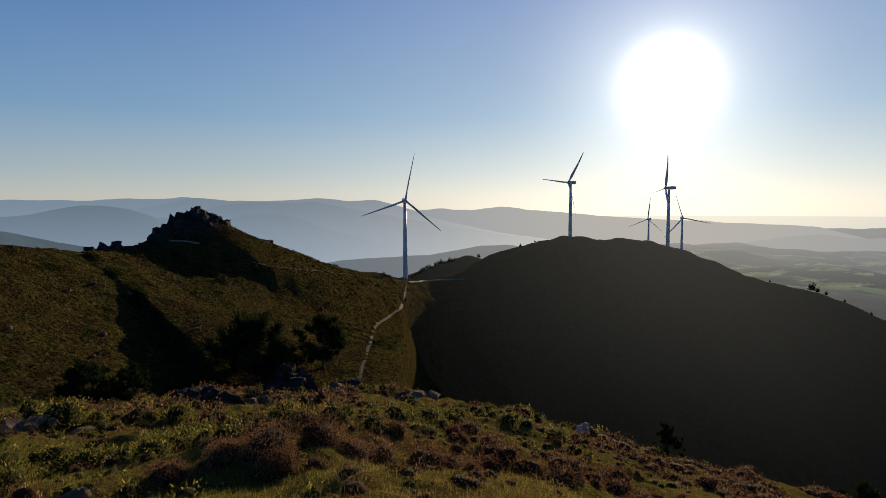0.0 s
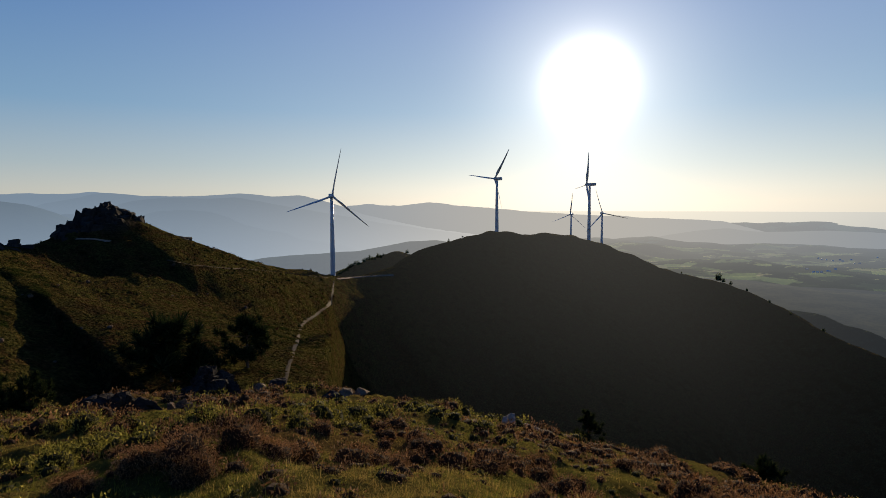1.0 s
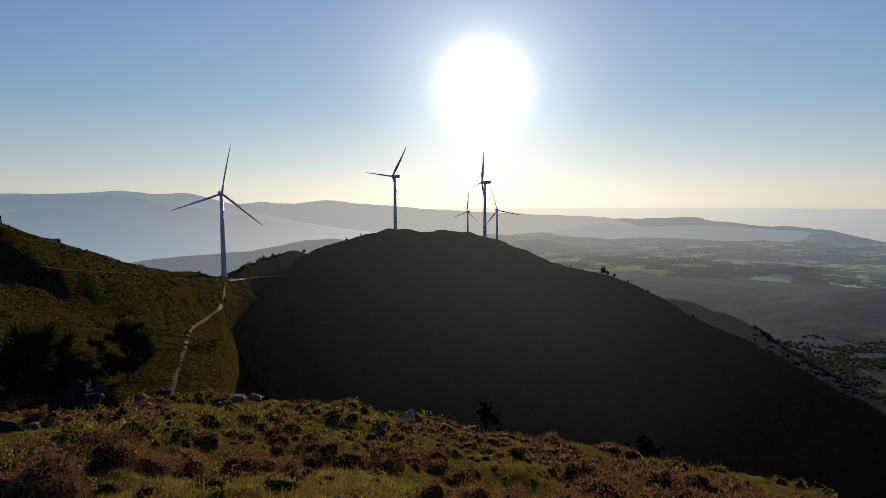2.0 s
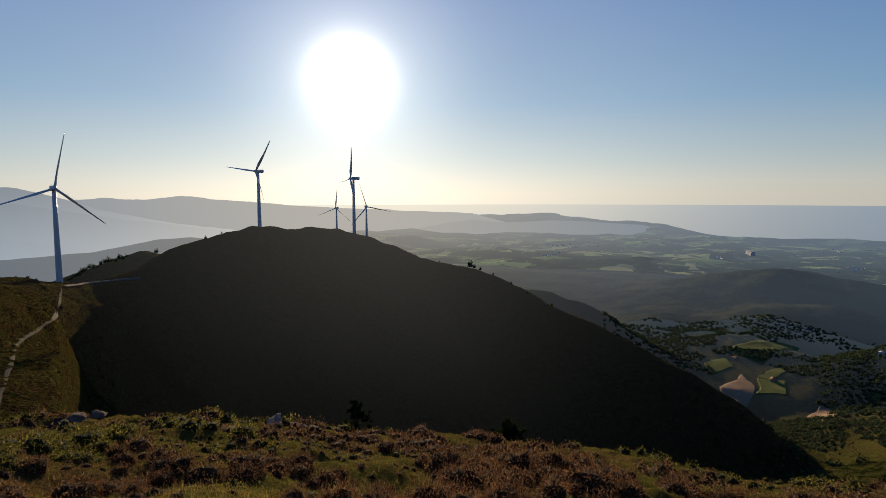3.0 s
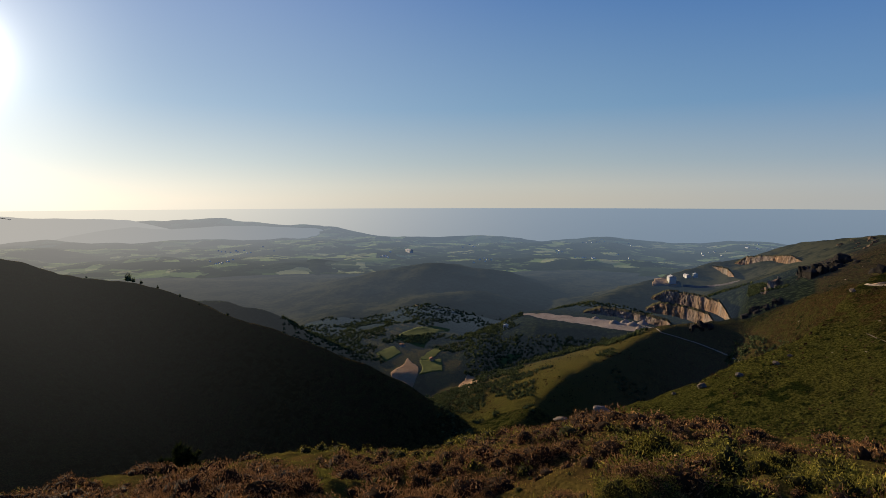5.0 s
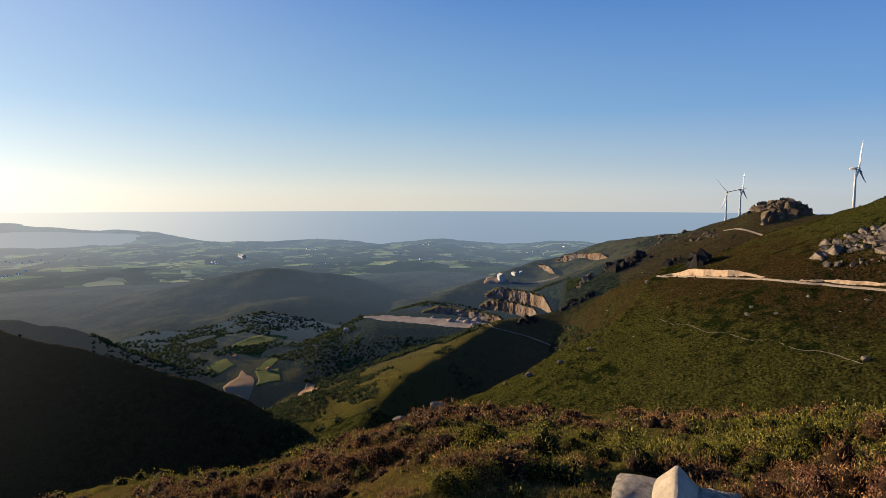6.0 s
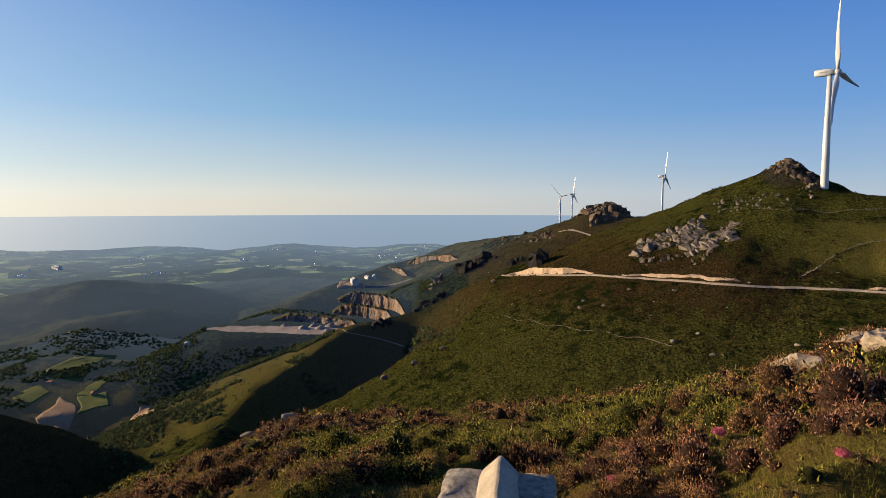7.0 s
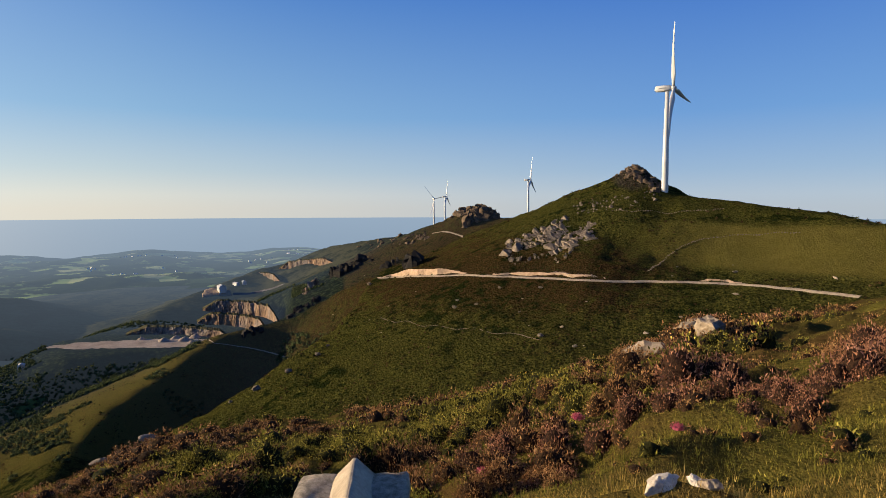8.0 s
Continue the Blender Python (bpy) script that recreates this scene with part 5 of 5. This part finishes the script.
CLOSE_SHRUBS = [shrub_shape(gen, 2500, 0.09, 0.014, (6, 12)) for _ in range(5)]
NEAR_SHRUBS = [shrub_shape(gen, 560, 0.125, 0.028, (4, 9)) for _ in range(5)]
FAR_SHRUBS = [shrub_shape(gen, 90, 0.17, 0.066, (2, 6)) for _ in range(5)]
TINY_SHRUBS = [shrub_shape(gen, 60, 0.25, 0.07, (2, 5)) for _ in range(4)]
TUFTS = [tuft_shape(gen, 9, 1.0, 0.024) for _ in range(4)]
FAR_TUFTS = [tuft_shape(gen, 10, 0.9, 0.055) for _ in range(4)]


def foreground():
    for r0, r1, shapes, tufts, many, tuft_many in ((2.0, 9.0, CLOSE_SHRUBS, TUFTS, 400, 30000), (9.0, 18.0, NEAR_SHRUBS, TUFTS, 1350, 15000), (18.0, 37.0, FAR_SHRUBS, FAR_TUFTS, 4300, 11000)):
        x, y = strew(many, r0, r1)
        r, az0 = np.hypot(x, y), np.degrees(np.arctan2(x, y))
        keep = (cover(x, y) > 0.0) & (np.hypot(x - MARKER.x, y - MARKER.y) > 0.9) & (r > 2.6) & ~((az0 > 104) & (r < 6.7))
        x, y, r = x[keep], y[keep], r[keep]
        az = np.degrees(np.arctan2(x, y))
        kind = fbm(x, y, 7.0, 61, 2) + 0.25 * (gen.random(len(x)) - 0.5)
        pink = (kind > 0.22) & (az > 100)
        green = kind < np.where(az < 70, 0.0, -0.07)
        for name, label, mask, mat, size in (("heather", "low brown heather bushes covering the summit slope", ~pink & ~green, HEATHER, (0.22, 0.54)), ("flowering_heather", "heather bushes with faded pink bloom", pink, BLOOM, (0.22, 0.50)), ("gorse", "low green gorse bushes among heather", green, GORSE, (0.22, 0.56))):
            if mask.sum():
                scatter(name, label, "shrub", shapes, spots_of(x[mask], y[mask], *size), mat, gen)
        x, y = strew(tuft_many, r0, r1)
        keep = np.hypot(x - MARKER.x, y - MARKER.y) > 0.5
        x, y = x[keep], y[keep]
        dry = fbm(x, y, 6.0, 71, 2) + 0.3 * (gen.random(len(x)) - 0.5) + 0.5 * ((x > 2.5) & (np.hypot(x, y) < 6.5)) - 0.16 * (y > 0.6 * x) > 0.0
        for name, label, mask, mat in (("dry_grass", "tufts of dry straw coloured grass", dry, STRAW), ("grass", "tufts of short green grass between the shrubs", ~dry, TURF)):
            s = spots_of(x[mask], y[mask], 0.06, 0.15, (0.6, 1.1))
            scatter(name, label, "grass", tufts, s, mat, gen)
    x, y = strew(2300, 3.0, 20.0)
    keep = (np.hypot(x - MARKER.x, y - MARKER.y) > 0.6) & ~((np.degrees(np.arctan2(x, y)) > 104) & (np.hypot(x, y) < 6.4))
    x, y = x[keep], y[keep]
    kind = gen.random(len(x))
    for name, label, mask, mat in (("dwarf_heather", "small sprigs of brown heather in the grass", kind < 0.6, HEATHER), ("dwarf_gorse", "small green gorse seedlings in the grass", kind >= 0.6, GORSE)):
        scatter(name, label, "shrub", TINY_SHRUBS, spots_of(x[mask], y[mask], 0.09, 0.22), mat, gen)
    x, y = strew(15000, 3.4, 13.0, 98, 146)
    x, y = x[cover(x, y) < 0.12], y[cover(x, y) < 0.12]
    scatter("meadow_grass", "short dry and green grass in the clearings", "grass", FAR_TUFTS, spots_of(x, y, 0.04, 0.09, (0.6, 1.1)), SWARD, gen)


foreground()


HILL_HEATHER = leaf_material("hill heather", (0.015, 0.010, 0.005), (0.060, 0.037, 0.017), (0.13, 0.085, 0.040))
HILL_GORSE = leaf_material("hill gorse", (0.008, 0.012, 0.004), (0.032, 0.038, 0.010), (0.085, 0.082, 0.022))


def hillside_shrubs():
    """Bushes over the slopes round the summit, sparser with distance."""
    blob = [shrub_shape(gen, 12, 0.4, 0.18, (2, 4)) for _ in range(6)]
    a = np.radians(np.concatenate([gen.uniform(-44, 0, 10000), gen.uniform(58, 148, 20000), gen.uniform(66, 104, 4000)]))
    r = np.concatenate([np.exp(gen.uniform(math.log(60), math.log(620), 30000)), gen.uniform(440, 900, 4000)])
    x, y = r * np.sin(a), r * np.cos(a)
    z = land(x, y)
    el = np.degrees(np.arctan2(z - EYE, r))
    keep = (el > -24) & (fbm(x, y, 22, 91, 3) + 0.35 * (gen.random(len(x)) - 0.5) > -0.03)
    az = np.degrees(a)
    keep &= ~((az > 127) & (el > -6) & (el < -1.5))
    x, y, r = x[keep], y[keep], r[keep]
    size = gen.uniform(0.35, 0.9, len(x)) * np.clip(r / 220, 0.7, 1.7)
    s = np.stack([x, y, land(x, y) - 0.15, size, size * gen.uniform(0.6, 1.0, len(x))], 1)
    brown = gen.random(len(x)) < 0.45
    scatter("hillside_heather", "brown heather bushes dotted over the hillsides", "shrub", blob, s[brown], HILL_HEATHER, gen)
    scatter("hillside_gorse", "dark green gorse bushes dotted over the hillsides", "shrub", blob, s[~brown], HILL_GORSE, gen)


hillside_shrubs()


def woodland():
    """Far woods of the valley: rounded crowns crowded together."""
    crown = [shrub_shape(gen, 11, 0.45, 0.24, (2, 5)) for _ in range(6)]
    a = np.radians(gen.uniform(46, 96, 30000))
    r = gen.uniform(330, 1270, len(a))
    x, y = r * np.sin(a), r * np.cos(a)
    z = land(x, y)
    el = np.degrees(np.arctan2(z - EYE, r))
    az = np.degrees(a)
    clear = fbm(x, y, 70, 95, 3)
    keep = (el < -7.5) & (clear > np.where(r > 760, -0.30, -0.12))
    keep &= ~((az > 69.8) & (az < 90) & (r > 940) & (r < 1200))
    keep &= ~((az > 53.5) & (az < 64) & (el < -12.4) & (r > 740) & (clear < 0.17))
    keep &= ~((r < 800) & (az > 66) & (clear < 0.22) & ~((az > 76) & (az < 96) & (el < -12.5) & (r < 690) & (clear > -0.02)) & ~((az < 71) & (el < -17.0) & (clear > -0.05)))
    keep &= ~((r < 720) & (az < 61))
    keep &= ~((az > 84) & (el > -12.2) & ((r < 1000) | (clear < 0.02)))
    keep |= (az > 60) & (az < 68.5) & (el < -15.5) & (el > -19.5) & (clear > -0.02) & (r > 500)
    x, y = x[keep], y[keep]
    size = gen.uniform(1.6, 3.6, len(x)) * np.where(np.hypot(x, y) < 700, 0.7, 1.0)
    s = np.stack([x, y, land(x, y) + size * 0.5, size, size * gen.uniform(0.9, 1.35, len(x))], 1)
    scatter("woodland", "dark green woods covering the valley sides", "trees", crown, s, WOOD, gen)


def skyline_trees():
    """Single small trees on the ridge behind the col and on the dark hill."""
    crown = [shrub_shape(gen, 60, 0.6, 0.12, (3, 6)) for _ in range(4)]
    rows = [(a, 745 + 6 * a + gen.uniform(-8, 8), gen.uniform(1.2, 2.6)) for a in np.concatenate([np.linspace(-3.2, 1.2, 17), [3.6, 4.4]])]
    rows += [(32.9, 650, 3.4), (33.3, 650, 2.0), (33.9, 648, 1.6), (35.2, 640, 1.2), (7.7, 575, 1.3), (9.1, 586, 0.9), (29.8, 665, 0.9), (37, 632, 1.2), (38.6, 622, 1.0), (41, 610, 1.4)]
    s = []
    for a, d, size in rows:
        p = stand(a, d)
        s.append((p.x, p.y, p.z + size * 0.5, size, size * 1.9))
    scatter("skyline_tree", "small dark trees standing along the ridges", "trees", crown, np.array(s), WOOD, gen)


WOOD = leaf_material("far leaves", (0.026, 0.036, 0.016), (0.080, 0.098, 0.040), (0.14, 0.155, 0.065), 0.2)
woodland()


def stand(az, r):
    x, y = r * math.sin(radians(az)), r * math.cos(radians(az))
    return down(x, y)


skyline_trees()


# ---------------------------------------------------------------- trees below the brow
BARK = plain_material("bark", (0.046, 0.034, 0.023), (0.143, 0.111, 0.078), 4.0, 0.95, 0.8, 0.03)
NEEDLES = leaf_material("pine needles", (0.007, 0.012, 0.005), (0.026, 0.036, 0.012), (0.060, 0.066, 0.024), 0.2)


def limb(bm, a, b, ra, rb, n=7):
    d = (b - a).normalized()
    u = d.orthogonal().normalized()
    v = d.cross(u)
    rows = []
    for p, r in ((a, ra), (a.lerp(b, 0.5) + u * ra * 0.5, (ra + rb) / 2), (b, rb)):
        rows.append([bm.verts.new(p + (u * math.cos(2 * math.pi * i / n) + v * math.sin(2 * math.pi * i / n)) * r) for i in range(n)])
    for p, q in zip(rows, rows[1:]):
        for i in range(n):
            bm.faces.new((p[i], p[(i + 1) % n], q[(i + 1) % n], q[i]))


def tree(base, height, width, seed, label, low=0.15):
    """A wind-shaped pine: a tapered trunk with limbs and needle clumps in ragged tiers."""
    rng, g = random.Random(seed), np.random.default_rng(seed)
    thing = tagged(new("pine_tree"), label, "tree")
    thing.location = base
    lean = Vector((rng.uniform(-.08, .08), rng.uniform(-.08, .08), 1)) * height
    bm = bmesh.new()
    limb(bm, Vector((0, 0, -0.4)), lean * 0.95, height * 0.035, height * 0.008)
    clumps = []
    for i in range(34):
        f = low + (0.98 - low) * (i + rng.random()) / 34
        start = lean * f
        reach = width * 0.5 * (0.45 + 0.65 * math.sin(math.pi * min(1.0, f + 0.12))) * rng.uniform(0.3, 1.2)
        a = rng.uniform(0, 6.283)
        end = start + Vector((math.cos(a) * reach, math.sin(a) * reach, reach * rng.uniform(0.0, 0.5)))
        limb(bm, start, end, height * 0.011 * (1.2 - f), height * 0.003, 5)
        for k in (0.6, 0.85, 1.0):
            clumps.append((start.lerp(end, k) + Vector((rng.gauss(0, .05), rng.gauss(0, .05), rng.gauss(0, .05))) * width, width * rng.uniform(0.10, 0.17)))
    part("trunk", bm, BARK, thing)
    vs, fs, base_n = [], [], 0
    for p, s in clumps:
        n = 64
        d = g.normal(size=(n, 3))
        d /= np.linalg.norm(d, axis=1)[:, None]
        root = np.array(p) + d * s * 0.2 * g.random((n, 1))
        tip = root + (d + np.array([0, 0, 0.35])) * s * g.uniform(0.6, 1.1, (n, 1))
        side = np.cross(d, g.normal(size=(n, 3)))
        side = side / (np.linalg.norm(side, axis=1)[:, None] + 1e-9) * s * 0.11
        vs.append(np.stack([root - side, root + side, tip], 1).reshape(-1, 3))
        fs.append(np.arange(n * 3).reshape(-1, 3) + base_n)
        base_n += n * 3
    crown = raw("crown", np.concatenate(vs), np.concatenate(fs), NEEDLES, smooth=False)
    crown.parent = thing
    return thing


DARK_TREE = "small dark pine tree on the slope below the summit"
for az, el, up, wide, low in ((-18.6, -15.9, 5.0, 6.6, 0.05), (-16.6, -15.9, 2.6, 4.0, 0.05), (-12.0, -15.4, 4.7, 4.4, 0.1)):
    p = sight(az, el, 45)
    d = math.hypot(p.x, p.y)
    tree(p, d * math.tan(radians(up)), d * math.tan(radians(wide)), int(az * -10), "dark wind-shaped pine tree on the valley side", low)
for i, (az, r, h, wd) in enumerate(((-32.6, 33, 1.9, 2.4), (-29.2, 34, 1.6, 2.0), (21.5, 37, 3.0, 1.8), (37.6, 37, 2.4, 2.4), (36.2, 36, 1.4, 1.6))):
    tree(stand(az, r), h, wd, 40 + i, DARK_TREE, 0.1)

# ---------------------------------------------------------------- rocks of the summit slope
QUARTZ = plain_material("quartz", (0.338, 0.286, 0.221), (0.806, 0.715, 0.585), 5.0, 0.8, 0.9, 0.05)
for i, (az, r, s, sq, label) in enumerate((
        (-2.6, 31.0, 0.75, (1.2, 0.8, 0.6), "pale weathered rock lying on the heather brow"), (-1.0, 31.2, 0.8, (1.5, 0.7, 0.45), "flat pale rock lying on the heather brow"),
        (-10.9, 30.0, 0.7, (1.1, 0.7, 0.7), "sloping pale rock among heather"), (-9.2, 31, 0.9, (1.0, 0.8, 0.8), "dark rock beside a sloping slab"),
        (-4.0, 30.8, 0.7, (1.3, 0.8, 0.5), "dark flat rock on the heather brow"),
        (-36.2, 17.0, 0.45, (1.3, 0.7, 0.5), "pale stone in a row among heather"), (-34.8, 17.2, 0.35, (1.2, 0.8, 0.6), "pale stone in a row among heather"), (-33.2, 17.0, 0.40, (1.5, 0.7, 0.4), "pale stone in a row among heather"), (-37.6, 17, 0.4, (1.2, 0.8, 0.5), "pale stone in a row among heather"),
        (-33.6, 7.6, 0.20, (1.3, 0.8, 0.7), "pale stone in the grass"), (13.9, 29.5, 0.75, (1.6, 0.7, 0.25), "flat pale slab in the heather"), (16.5, 27.0, 0.6, (1.4, 0.7, 0.2), "flat pale slab in the heather"),
        (74.3, 30.5, 0.45, (1.4, 0.8, 0.5), "small pale rock on the brow"), (78.4, 30.5, 0.6, (1.5, 0.7, 0.4), "small pale rock on the brow"), (79.4, 30.2, 0.4, (1.5, 0.7, 0.5), "small pale rock on the brow"),
        (124.6, 25.0, 1.2, (1.5, 0.8, 0.6), "pale boulder with a shaded hollow on the heather brow"), (130.4, 26.0, 1.15, (1.5, 0.8, 0.6), "pale rounded boulder on the heather brow"),
        (128.3, 28.5, 0.75, (1.2, 0.8, 0.7), "small pale boulder on the heather brow"), (129.2, 30.0, 0.6, (1.2, 0.8, 0.6), "small pale boulder on the heather brow"),
        (128.1, 5.30, 0.145, (1.6, 0.9, 0.6), "white quartz stone in the grass"), (130.6, 5.35, 0.09, (1.2, 0.9, 0.7), "white quartz stone in the grass"), (115.6, 5.7, 0.13, (1.3, 0.9, 0.8), "white quartz stone in the grass"), (131.6, 5.3, 0.11, (1.4, 0.9, 0.6), "ochre stone in the grass"))):
    dark = "dark" in label
    # Pale rocks seen against the sun take darker rock: shade put into colour
    boulder(stand(az, r), s * 0.8, 600 + i, label, DARK_ROCK if dark else (MID_ROCK if az < 5 else (QUARTZ if "quartz" in label else PALE_ROCK)), sq, 0.18, fine=4)


def stone_row(label, spots, seed, mat, name="rock_outcrop"):
    """Broken stones heaped along a short line of the summit slope; spots: bearing, distance, height, size."""
    rng = random.Random(seed)
    made = []
    for az0, az1, r, count, high, sizes in spots:
        for _ in range(count):
            u = rng.random()
            p = stand(az0 + (az1 - az0) * u, r + rng.uniform(-0.8, 0.8))
            size = rng.uniform(*sizes)
            made.append((p + Vector((0, 0, rng.random() * high * (1 - abs(2 * u - 1)))), size))
    return outcrop(made[0][0], label, made, mat, seed, name)


stone_row("heap of dark broken rocks beside a pine", ((-17.6, -13.2, 30.3, 30, 1.5, (0.30, 0.75)), (-16.6, -14.2, 30.0, 10, 1.6, (0.2, 0.4))), 61, DARK_ROCK)
stone_row("row of dark broken stones in the heather", ((-25.8, -20.4, 23.2, 34, 0.5, (0.22, 0.50)),), 62, DARK_ROCK)
stone_row("scatter of pale broken stones in the heather", ((-19.0, -13.0, 25.0, 16, 0.1, (0.12, 0.3)),), 63, MID_ROCK)


def flower_cushions():
    """Cushions of fresh pink bell heather."""
    shape = [shrub_shape(gen, 300, 0.22, 0.05, (3, 8)) for _ in range(2)]
    s = []
    for az, r, size in ((112.0, 8.6, 0.13), (111.2, 9.0, 0.11), (112.6, 9.2, 0.14), (111.8, 9.6, 0.12), (128.5, 8.6, 0.10), (119.5, 12.0, 0.14)):
        p = stand(az, r)
        s.append((p.x, p.y, p.z + 0.10, size, size * 0.9))
    scatter("bell_heather", "cushions of bright pink bell heather", "shrub", shape, np.array(s), PINK, gen)


PINK = leaf_material("pink flowers", (0.208, 0.039, 0.065), (0.546, 0.130, 0.195), (0.806, 0.312, 0.351))
flower_cushions()
